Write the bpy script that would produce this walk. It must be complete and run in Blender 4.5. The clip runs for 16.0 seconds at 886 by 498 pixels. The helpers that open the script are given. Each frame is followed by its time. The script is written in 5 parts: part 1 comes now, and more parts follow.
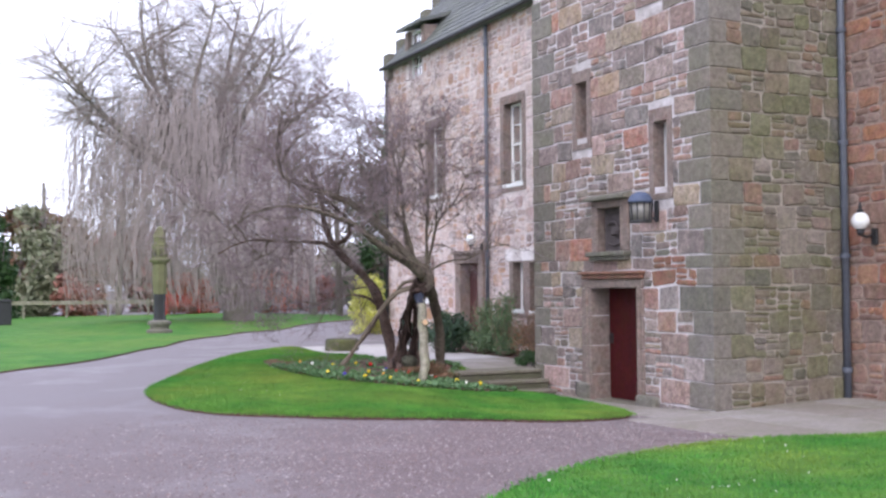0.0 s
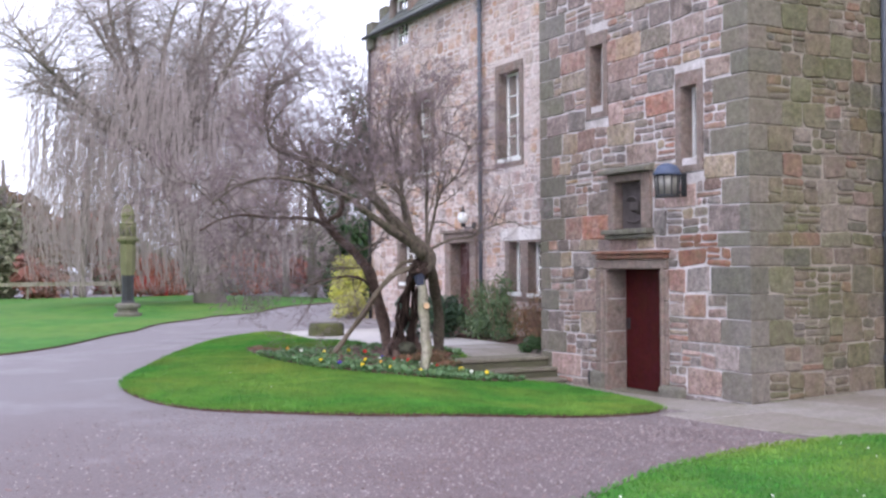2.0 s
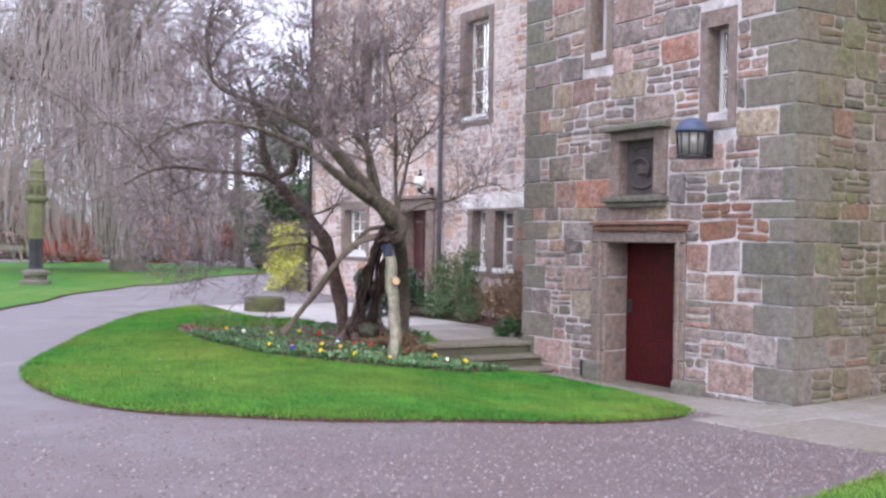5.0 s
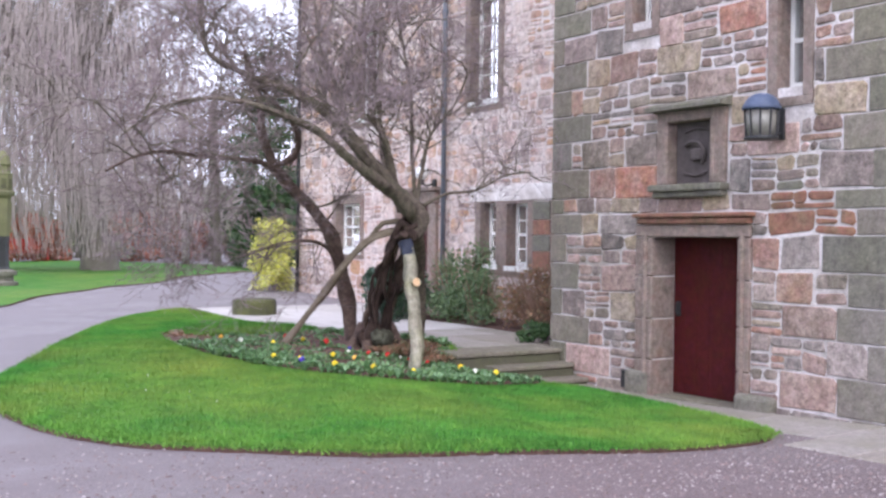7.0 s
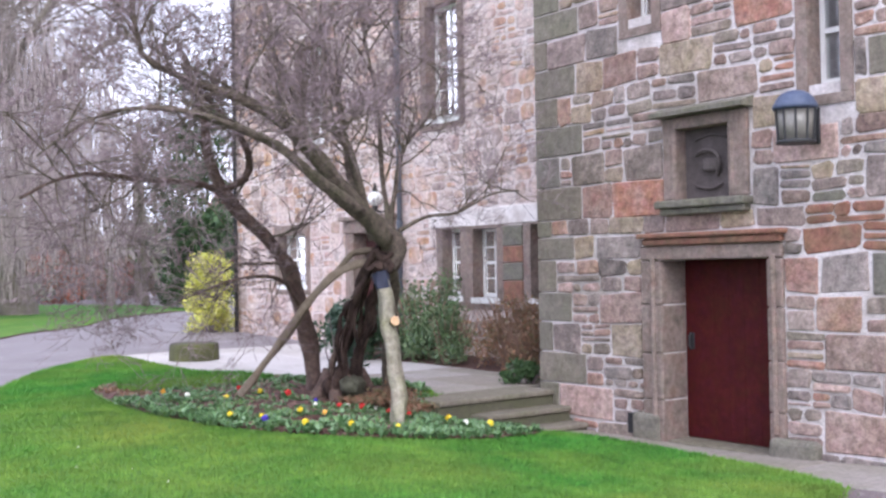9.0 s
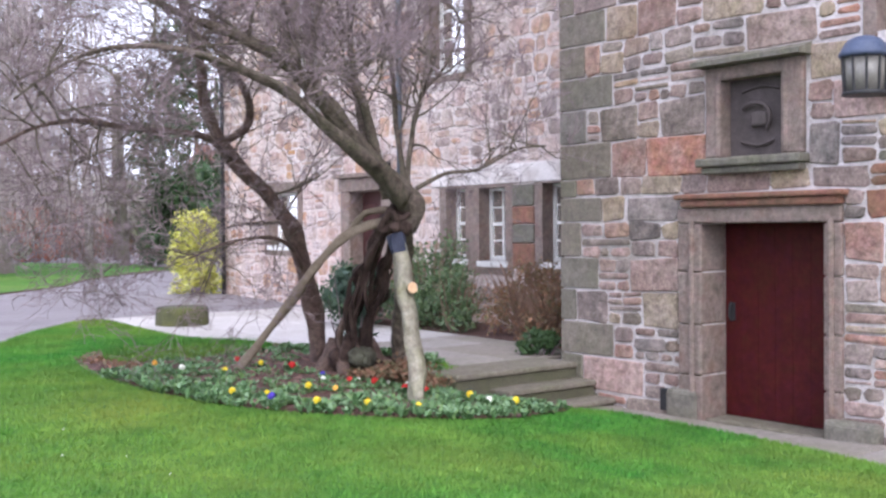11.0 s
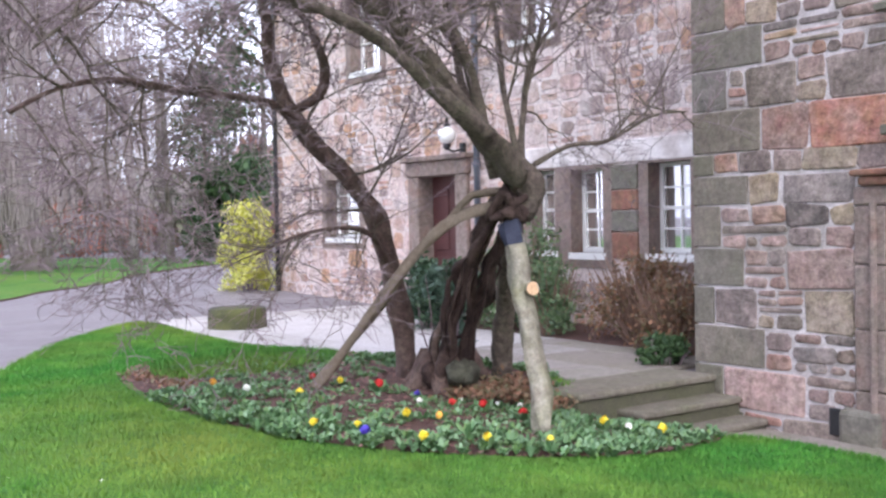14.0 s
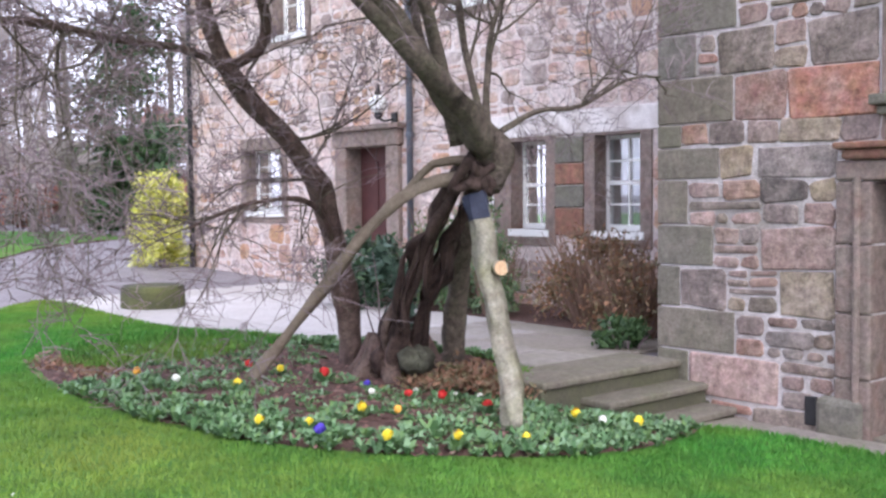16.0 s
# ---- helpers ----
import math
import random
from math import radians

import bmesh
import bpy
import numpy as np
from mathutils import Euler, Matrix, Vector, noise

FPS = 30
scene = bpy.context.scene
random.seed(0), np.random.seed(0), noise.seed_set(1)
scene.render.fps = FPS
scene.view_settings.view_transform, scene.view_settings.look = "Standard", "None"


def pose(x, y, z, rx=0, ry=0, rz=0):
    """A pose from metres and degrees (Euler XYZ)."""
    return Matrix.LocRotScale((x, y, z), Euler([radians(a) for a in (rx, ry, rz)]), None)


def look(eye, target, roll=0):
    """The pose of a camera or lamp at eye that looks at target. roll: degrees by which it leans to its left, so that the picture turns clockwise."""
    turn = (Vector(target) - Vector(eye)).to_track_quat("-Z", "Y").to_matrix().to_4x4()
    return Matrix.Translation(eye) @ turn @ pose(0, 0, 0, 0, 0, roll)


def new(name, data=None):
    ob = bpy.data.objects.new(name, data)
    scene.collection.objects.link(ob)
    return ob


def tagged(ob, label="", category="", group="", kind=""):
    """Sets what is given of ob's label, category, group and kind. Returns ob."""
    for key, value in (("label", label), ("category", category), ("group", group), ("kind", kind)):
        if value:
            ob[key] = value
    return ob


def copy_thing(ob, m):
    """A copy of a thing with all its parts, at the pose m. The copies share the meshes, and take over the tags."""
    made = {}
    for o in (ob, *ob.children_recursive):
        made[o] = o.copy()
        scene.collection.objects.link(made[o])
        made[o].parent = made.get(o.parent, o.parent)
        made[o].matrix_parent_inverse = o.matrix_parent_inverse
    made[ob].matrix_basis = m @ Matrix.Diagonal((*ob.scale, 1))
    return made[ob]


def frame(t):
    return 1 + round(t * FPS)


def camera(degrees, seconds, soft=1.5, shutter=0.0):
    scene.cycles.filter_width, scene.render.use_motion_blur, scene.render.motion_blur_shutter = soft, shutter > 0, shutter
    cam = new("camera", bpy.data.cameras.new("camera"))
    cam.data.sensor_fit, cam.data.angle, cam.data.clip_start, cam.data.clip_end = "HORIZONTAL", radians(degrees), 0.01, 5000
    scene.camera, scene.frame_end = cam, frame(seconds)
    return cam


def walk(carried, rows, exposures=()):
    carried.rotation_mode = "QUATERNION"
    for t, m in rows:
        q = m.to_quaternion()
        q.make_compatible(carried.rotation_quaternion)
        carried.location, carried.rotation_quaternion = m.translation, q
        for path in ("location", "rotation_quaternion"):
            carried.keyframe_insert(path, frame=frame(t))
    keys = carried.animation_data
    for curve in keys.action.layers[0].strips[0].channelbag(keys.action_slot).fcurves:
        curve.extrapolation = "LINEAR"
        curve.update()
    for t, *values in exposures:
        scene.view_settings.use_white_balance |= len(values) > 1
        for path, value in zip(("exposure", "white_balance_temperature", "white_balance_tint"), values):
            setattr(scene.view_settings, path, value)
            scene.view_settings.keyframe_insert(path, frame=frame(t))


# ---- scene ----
cam = camera(44.7, 16.0, soft=2.6)
PATH = [
    (0, (1.473, 0.423, 1.985), (2.344, 2.222, 2.056), -0.4),
    (0.5, (1.562, 0.882, 1.971), (2.425, 2.687, 1.981), 0.5),
    (1, (1.578, 1.362, 1.972), (2.461, 3.156, 1.945), -0.0),
    (1.5, (1.524, 1.694, 1.928), (2.385, 3.497, 1.997), -0.3),
    (2, (1.617, 2.139, 1.958), (2.547, 3.909, 1.996), -0.3),
    (2.5, (1.754, 2.571, 1.949), (2.697, 4.334, 2.006), -2.0),
    (3, (1.823, 2.989, 1.947), (2.738, 4.767, 1.964), -1.5),
    (3.5, (1.919, 3.547, 1.893), (2.858, 5.313, 1.861), -0.0),
    (4, (2.021, 3.946, 1.92), (2.997, 5.692, 1.913), -1.0),
    (4.2, (2.067, 4.124, 1.923), (3.086, 5.844, 1.903), 0.1),
    (6.3, (2.366, 6.04, 1.848), (3.458, 7.715, 1.851), 0.5),
    (6.5, (2.383, 6.222, 1.837), (3.492, 7.886, 1.849), -0.3),
    (7, (2.606, 6.73, 1.89), (3.712, 8.396, 1.872), 0.7),
    (7.5, (2.666, 7.205, 1.834), (3.797, 8.853, 1.914), 1.5),
    (8, (2.841, 7.665, 1.866), (3.975, 9.31, 1.949), -0.5),
    (8.5, (2.951, 8.118, 1.853), (4.138, 9.727, 1.902), 0.1),
    (8.7, (3.039, 8.301, 1.866), (4.241, 9.898, 1.914), -0.6),
    (10.8, (3.39, 9.501, 1.92), (4.652, 11.053, 1.881), -0.3),
    (11, (3.445, 9.606, 1.911), (4.693, 11.169, 1.875), -0.5),
    (11.5, (3.566, 9.926, 1.919), (4.722, 11.558, 1.978), -0.5),
    (12, (3.7, 10.258, 1.917), (4.89, 11.865, 1.979), 0.1),
    (12.5, (3.831, 10.571, 1.909), (5.052, 12.155, 1.907), -1.0),
    (13, (4.013, 10.89, 1.902), (5.26, 12.453, 1.891), -0.9),
    (13.5, (4.108, 11.22, 1.884), (5.306, 12.82, 1.842), 0.2),
    (14, (4.177, 11.537, 1.888), (5.364, 13.146, 1.836), -1.1),
    (14.5, (4.306, 11.829, 1.872), (5.494, 13.437, 1.853), -1.8),
    (15, (4.409, 12.06, 1.858), (5.655, 13.621, 1.752), -0.1),
    (15.5, (4.425, 12.27, 1.863), (5.762, 13.753, 1.745), 0.4),
    (16, (4.397, 12.413, 1.863), (5.717, 13.912, 1.764), -0.5),
]
walk(cam, [(t, look(eye, target, roll)) for t, eye, target, roll in PATH],
     ((0.0, 1.05), (4.0, 1.15), (8.0, 1.32), (16.0, 1.34)))
import mathutils.geometry

# ---- light ----
world = bpy.data.worlds.new("overcast_sky")
scene.world = world
world.use_nodes = True
wn = world.node_tree.nodes
sky = wn.new("ShaderNodeTexSky")
sky.sky_type, sky.sun_disc = "NISHITA", False
sky.sun_elevation, sky.sun_rotation = radians(38), radians(200)
sky.air_density, sky.dust_density, sky.ozone_density = 1.0, 2.0, 1.5
pale = wn.new("ShaderNodeHueSaturation")
pale.inputs["Saturation"].default_value = 0.3
world.node_tree.links.new(sky.outputs[0], pale.inputs["Color"])
cloud = wn.new("ShaderNodeMix")
cloud.data_type = "RGBA"
cloud.inputs["Factor"].default_value = 0.72
cloud.inputs["B"].default_value = (6.45, 6.75, 9.05, 1)
world.node_tree.links.new(pale.outputs[0], cloud.inputs["A"])
world.node_tree.links.new(cloud.outputs["Result"], wn["Background"].inputs[0])
wn["Background"].inputs[1].default_value = 0.15
sun = new("sun", bpy.data.lights.new("sun", "SUN"))
sun.data.energy, sun.data.angle, sun.data.color = 0.6, radians(30), (1.0, 0.97, 0.94)
sun.matrix_world = look((-14, -22, 26), (0, 0, 0))

R = random.Random(7)
RN = np.random.default_rng(11)


# ---- materials ----
def material(name, stops, scale=6.0, detail_scale=60.0, rough=0.9, bump=0.3, source="NOISE", second=None, second_scale=1.2,
             second_amount=0.5, metallic=0.0, bump_scale=None, fine=0.25, spec=0.3, bump_dist=0.02, mottle=0.0):
    """A procedural surface. stops: colours along a ramp, driven by noise, by the object's or by the island's own random value."""
    m = bpy.data.materials.new(name)
    m.use_nodes = True
    nt = m.node_tree
    n, l = nt.nodes, nt.links
    bsdf = n["Principled BSDF"]
    bsdf.inputs["Roughness"].default_value = rough
    bsdf.inputs["Metallic"].default_value = metallic
    bsdf.inputs["Specular IOR Level"].default_value = spec
    geo = n.new("ShaderNodeNewGeometry")

    def noise_at(s, d=4.0, r=0.6):
        t = n.new("ShaderNodeTexNoise")
        t.inputs["Scale"].default_value, t.inputs["Detail"].default_value, t.inputs["Roughness"].default_value = s, d, r
        l.new(geo.outputs["Position"], t.inputs["Vector"])
        return t.outputs["Fac"]

    def spread(value, lo, hi):
        k = n.new("ShaderNodeMapRange")
        k.inputs[1].default_value, k.inputs[2].default_value = lo, hi
        l.new(value, k.inputs[0])
        return k.outputs[0]

    if source == "NOISE":
        drive = spread(noise_at(scale), 0.3, 0.7)
    elif source == "OBJECT":
        info = n.new("ShaderNodeObjectInfo")
        drive = info.outputs["Random"]
    else:
        drive = geo.outputs["Random Per Island"]
    ramp = n.new("ShaderNodeValToRGB")
    while len(ramp.color_ramp.elements) < len(stops):
        ramp.color_ramp.elements.new(0.5)
    for i, c in enumerate(stops):
        e = ramp.color_ramp.elements[i]
        e.position = i / max(1, len(stops) - 1)
        e.color = (*c, 1)
    l.new(drive, ramp.inputs[0])
    colour = ramp.outputs[0]
    if second:
        mix = n.new("ShaderNodeMix")
        mix.data_type = "RGBA"
        k = n.new("ShaderNodeMath")
        k.operation = "MULTIPLY"
        l.new(spread(noise_at(second_scale, 5.0, 0.65), 0.42, 0.68), k.inputs[0])
        k.inputs[1].default_value = second_amount
        l.new(k.outputs[0], mix.inputs["Factor"])
        l.new(colour, mix.inputs["A"])
        mix.inputs["B"].default_value = (*second, 1)
        colour = mix.outputs["Result"]
    grain = noise_at(detail_scale, 5.0, 0.7)
    hsv = n.new("ShaderNodeHueSaturation")
    g = n.new("ShaderNodeMapRange")
    g.inputs[1].default_value, g.inputs[2].default_value = 0.25, 0.75
    g.inputs[3].default_value, g.inputs[4].default_value = 1 - fine, 1 + fine
    l.new(grain, g.inputs[0])
    if mottle:
        patches = noise_at(detail_scale * 0.3, 5.0, 0.72)
        p = n.new("ShaderNodeMapRange")
        p.inputs[1].default_value, p.inputs[2].default_value = 0.3, 0.7
        p.inputs[3].default_value, p.inputs[4].default_value = 1 - mottle, 1 + mottle * 0.8
        l.new(patches, p.inputs[0])
        both = n.new("ShaderNodeMath")
        both.operation = "MULTIPLY"
        l.new(g.outputs[0], both.inputs[0])
        l.new(p.outputs[0], both.inputs[1])
        l.new(both.outputs[0], hsv.inputs["Value"])
        h = n.new("ShaderNodeMapRange")
        h.inputs[1].default_value, h.inputs[2].default_value = 0.3, 0.7
        h.inputs[3].default_value, h.inputs[4].default_value = 0.485, 0.515
        l.new(noise_at(detail_scale * 0.17, 3.0, 0.6), h.inputs[0])
        l.new(h.outputs[0], hsv.inputs["Hue"])
    else:
        l.new(g.outputs[0], hsv.inputs["Value"])
    l.new(colour, hsv.inputs["Color"])
    l.new(hsv.outputs[0], bsdf.inputs["Base Color"])
    if bump:
        b = n.new("ShaderNodeBump")
        b.inputs["Strength"].default_value, b.inputs["Distance"].default_value = bump, bump_dist
        l.new(noise_at(bump_scale or detail_scale * 0.6, 6.0, 0.65), b.inputs["Height"])
        l.new(b.outputs[0], bsdf.inputs["Normal"])
    return m


STONE = [(0.115, 0.100, 0.092), (0.33, 0.20, 0.145), (0.30, 0.255, 0.24), (0.125, 0.108, 0.095), (0.34, 0.265, 0.18), (0.20, 0.178, 0.165), (0.190, 0.158, 0.148), (0.336, 0.189, 0.148), (0.235, 0.184, 0.168), (0.174, 0.147, 0.117), (0.370, 0.189, 0.133), (0.280, 0.221, 0.199), (0.157, 0.131, 0.122),
         (0.470, 0.326, 0.291), (0.246, 0.168, 0.143), (0.207, 0.179, 0.143), (0.370, 0.257, 0.168), (0.224, 0.173, 0.163), (0.370, 0.173, 0.122), (0.179, 0.147, 0.133), (0.302, 0.200, 0.168)]
QUOIN = [(0.165, 0.15, 0.125), (0.22, 0.195, 0.165), (0.15, 0.138, 0.118), (0.235, 0.20, 0.17), (0.19, 0.175, 0.16), (0.21, 0.175, 0.145), (0.175, 0.165, 0.13)]
PINK = [(0.50, 0.28, 0.15), (0.33, 0.22, 0.18), (0.52, 0.30, 0.20), (0.28, 0.22, 0.20), (0.34, 0.26, 0.24), (0.42, 0.25, 0.175), (0.45, 0.32, 0.29), (0.52, 0.38, 0.34), (0.45, 0.26, 0.18), (0.55, 0.44, 0.40), (0.48, 0.29, 0.20), (0.40, 0.31, 0.27), (0.58, 0.46, 0.42), (0.47, 0.35, 0.31)]
SIDE = [(0.15, 0.125, 0.095), (0.215, 0.17, 0.14), (0.15, 0.145, 0.09), (0.25, 0.155, 0.12), (0.20, 0.175, 0.15), (0.12, 0.112, 0.085), (0.25, 0.21, 0.18), (0.175, 0.17, 0.105), (0.23, 0.175, 0.14), (0.135, 0.125, 0.115)]
RED = [(0.30, 0.13, 0.085), (0.22, 0.15, 0.12), (0.36, 0.17, 0.10), (0.25, 0.19, 0.16), (0.19, 0.12, 0.10), (0.40, 0.22, 0.14)]
m_stone = material("rubble_sandstone", STONE, mottle=0.55, source="OBJECT", second=(0.47, 0.375, 0.34), second_scale=3.0, second_amount=0.45, detail_scale=45, bump=0.6, fine=0.3)
m_stone_far = material("rubble_sandstone_joined", STONE, mottle=0.55, source="ISLAND", second=(0.47, 0.375, 0.34), second_scale=3.0, second_amount=0.45, detail_scale=45, bump=0.6, fine=0.3)
m_quoin = material("quoin_sandstone", QUOIN, mottle=0.35, source="OBJECT", second=(0.15, 0.148, 0.085), second_scale=1.1, second_amount=0.45, detail_scale=40, bump=0.5, fine=0.25)
m_side = material("mossy_rubble", SIDE, mottle=0.4, source="ISLAND", second=(0.12, 0.125, 0.045), second_scale=1.1, second_amount=0.6, detail_scale=40, bump=0.6, fine=0.3)
m_pink = material("pink_sandstone", PINK, mottle=0.4, source="ISLAND", second=(0.64, 0.56, 0.54), second_scale=2.2, second_amount=0.75, detail_scale=35, bump=0.6, fine=0.28)
m_red_rubble = material("red_rubble", RED, mottle=0.4, source="ISLAND", second=(0.30, 0.22, 0.19), second_scale=1.8, second_amount=0.6, detail_scale=35, bump=0.6, fine=0.3)
m_mortar_red = material("red_mortar", [(0.28, 0.20, 0.16), (0.38, 0.29, 0.25)], scale=2.5, detail_scale=60, bump=0.7, mottle=0.3)
m_mortar = material("lime_mortar", mottle=0.2, stops=[(0.50, 0.45, 0.44), (0.68, 0.63, 0.63), (0.58, 0.52, 0.51)], scale=3, detail_scale=70, bump=0.7, second=(0.27, 0.23, 0.19), second_scale=1.6, second_amount=0.75)
m_mortar_side = material("weathered_mortar", [(0.26, 0.22, 0.18), (0.42, 0.37, 0.33)], scale=3, detail_scale=70, bump=0.7, second=(0.15, 0.14, 0.08), second_scale=1.0, second_amount=0.7)
m_mortar_pink = material("pink_mortar", mottle=0.3, stops=[(0.56, 0.46, 0.43), (0.68, 0.61, 0.59)], scale=2.5, detail_scale=60, bump=0.7, second=(0.46, 0.33, 0.28), second_scale=1.2, second_amount=0.6)
m_dress = material("dressed_brown_stone", [(0.145, 0.115, 0.095), (0.235, 0.18, 0.155), (0.21, 0.135, 0.11)], scale=4, mottle=0.35, detail_scale=50, bump=0.5, second=(0.33, 0.27, 0.245), second_scale=3, second_amount=0.4)
m_redstone = material("red_sandstone", [(0.21, 0.10, 0.072), (0.31, 0.15, 0.105)], scale=5, mottle=0.35, detail_scale=50, bump=0.5, second=(0.15, 0.12, 0.08), second_scale=4, second_amount=0.6)
m_greystone = material("grey_green_stone", mottle=0.35, stops=[(0.14, 0.13, 0.108), (0.20, 0.183, 0.155)], scale=4, detail_scale=50, bump=0.5, second=(0.15, 0.15, 0.08), second_scale=3, second_amount=0.4)
m_paleband = material("pale_lime_render", [(0.68, 0.62, 0.60), (0.78, 0.73, 0.71)], scale=3, detail_scale=40, bump=0.5, second=(0.38, 0.31, 0.28), second_scale=2.5, second_amount=0.8)
m_carved = material("dark_carved_stone", [(0.075, 0.062, 0.06), (0.12, 0.10, 0.098)], scale=6, detail_scale=60, bump=0.5)
m_mossdark = material("dark_mossy_stone", [(0.05, 0.05, 0.035), (0.09, 0.085, 0.06)], scale=3, detail_scale=40, bump=0.5, second=(0.13, 0.14, 0.04), second_scale=1.5, second_amount=0.7)
m_mossgreen = material("mossy_green_stone", [(0.12, 0.125, 0.06), (0.20, 0.195, 0.10)], scale=5, detail_scale=40, bump=0.5, second=(0.08, 0.075, 0.05), second_scale=2.5, second_amount=0.7)
m_door = material("dark_red_paint", [(0.052, 0.0058, 0.0062), (0.075, 0.009, 0.009)], scale=3, detail_scale=40, mottle=0.2, rough=0.6, bump=0.15, second=(0.045, 0.006, 0.007), second_scale=2, fine=0.15, spec=0.18)
m_doordark = material("brown_red_paint", [(0.06, 0.022, 0.022), (0.09, 0.033, 0.03)], scale=3, rough=0.55, bump=0.1)
m_white = material("white_window_paint", [(0.72, 0.71, 0.68), (0.8, 0.79, 0.77)], scale=4, rough=0.5, bump=0.08, fine=0.06)
m_iron = material("black_iron", [(0.02, 0.02, 0.022), (0.035, 0.035, 0.038)], scale=10, rough=0.5, bump=0.1, spec=0.4)
m_pipe = material("blue_grey_pipe_paint", [(0.085, 0.095, 0.12), (0.12, 0.13, 0.155)], scale=5, rough=0.5, bump=0.08, spec=0.4)
m_lead = material("blue_lead", [(0.06, 0.08, 0.14), (0.09, 0.11, 0.17)], scale=8, rough=0.5, bump=0.15)
m_lampglass = material("frosted_lamp_glass", [(0.17, 0.16, 0.145), (0.23, 0.215, 0.19)], scale=5, rough=0.3, bump=0.05, spec=0.5)
m_globe = material("white_opal_glass", [(0.82, 0.82, 0.80), (0.86, 0.86, 0.85)], scale=5, rough=0.25, bump=0.0, fine=0.02, spec=0.5)
m_slate = material("grey_slate", [(0.10, 0.105, 0.105), (0.155, 0.16, 0.155)], source="ISLAND", detail_scale=40, rough=0.7, bump=0.3, second=(0.13, 0.14, 0.09), second_scale=1.0)
# blue-grey of the sheet behind each pane; sky reflection put into its colour
m_pane_backing = material("pane_backing_sky_tone", [(0.10, 0.11, 0.125), (0.16, 0.17, 0.19)], scale=2, bump=0.0)
m_gravel = material("gravel", [(0.10, 0.072, 0.075), (0.235, 0.175, 0.178), (0.15, 0.115, 0.118), (0.30, 0.25, 0.25)], scale=48, detail_scale=130, bump=1.0, bump_scale=60, second=(0.20, 0.165, 0.17), second_scale=0.5, second_amount=0.5, fine=0.6)


def worn_smooth(m, centre, inner, outer, colour):
    """Beyond the loose yard the chips are rolled into a smoother, paler, damp drive; colour also holds its wet sheen.
    """
    n, l = m.node_tree.nodes, m.node_tree.links
    bsdf = n["Principled BSDF"]
    geo, away, spread, blot = n.new("ShaderNodeNewGeometry"), n.new("ShaderNodeVectorMath"), n.new("ShaderNodeMapRange"), n.new("ShaderNodeTexNoise")
    away.operation = "DISTANCE"
    away.inputs[1].default_value = centre
    l.new(geo.outputs["Position"], away.inputs[0])
    l.new(geo.outputs["Position"], blot.inputs["Vector"])
    blot.inputs["Scale"].default_value, blot.inputs["Detail"].default_value = 0.55, 6.0
    wobble = n.new("ShaderNodeMath")
    wobble.operation = "MULTIPLY_ADD"
    wobble.inputs[1].default_value = 5.0
    l.new(blot.outputs["Fac"], wobble.inputs[0])
    l.new(away.outputs["Value"], wobble.inputs[2])
    l.new(wobble.outputs[0], spread.inputs[0])
    spread.inputs[1].default_value, spread.inputs[2].default_value = inner + 2.5, outer + 2.5
    spread.inputs[4].default_value = 0.8
    mix = n.new("ShaderNodeMix")
    mix.data_type = "RGBA"
    old = bsdf.inputs["Base Color"].links[0].from_socket
    l.new(spread.outputs[0], mix.inputs["Factor"])
    l.new(old, mix.inputs["A"])
    mix.inputs["B"].default_value = (*colour, 1)
    l.new(mix.outputs["Result"], bsdf.inputs["Base Color"])
    damp = n.new("ShaderNodeMapRange")
    damp.inputs[1].default_value, damp.inputs[2].default_value = 0.5, 0.62
    damp.inputs[3].default_value, damp.inputs[4].default_value = 0.9, 0.5
    l.new(blot.outputs["Fac"], damp.inputs[0])
    l.new(damp.outputs[0], bsdf.inputs["Roughness"])


worn_smooth(m_gravel, (8.5, 8.5, 0.2), 3.0, 10.0, (0.25, 0.23, 0.243))
m_pebble = material("pebbles", [(0.11, 0.08, 0.08), (0.22, 0.17, 0.168), (0.42, 0.37, 0.365), (0.16, 0.12, 0.118), (0.28, 0.19, 0.18)], source="ISLAND", detail_scale=90, bump=0.2)
m_soil = material("dark_soil", [(0.055, 0.032, 0.027), (0.125, 0.07, 0.057)], scale=14, detail_scale=60, bump=1.0, bump_scale=30, second=(0.16, 0.085, 0.07), second_scale=9, fine=0.4)
m_turf = material("turf", [(0.036, 0.14, 0.018), (0.078, 0.225, 0.032)], scale=1.6, detail_scale=60, mottle=0.25, bump=0.8, bump_scale=70, second=(0.155, 0.215, 0.04), second_scale=0.4, second_amount=0.6, fine=0.4)
m_blade = material("grass_blades", [(0.034, 0.15, 0.018), (0.068, 0.245, 0.032), (0.11, 0.285, 0.046)], source="ISLAND", bump=0.0, second=(0.25, 0.30, 0.055), second_scale=0.4, second_amount=0.72, detail_scale=4, mottle=0.3, fine=0.3, rough=0.7)
m_flag = material("flagstones", mottle=0.25, stops=[(0.27, 0.235, 0.215), (0.33, 0.30, 0.28), (0.24, 0.21, 0.18), (0.30, 0.26, 0.24)], source="OBJECT", second=(0.19, 0.18, 0.12), second_scale=1.8, second_amount=0.5, detail_scale=45, bump=0.3, rough=0.75, spec=0.4)
m_slab = material("pale_concrete_slab", mottle=0.15, stops=[(0.47, 0.435, 0.42), (0.54, 0.51, 0.50), (0.42, 0.39, 0.37)], source="OBJECT", second=(0.33, 0.30, 0.27), second_scale=1.4, second_amount=0.45, detail_scale=45, bump=0.25, rough=0.7, spec=0.4)
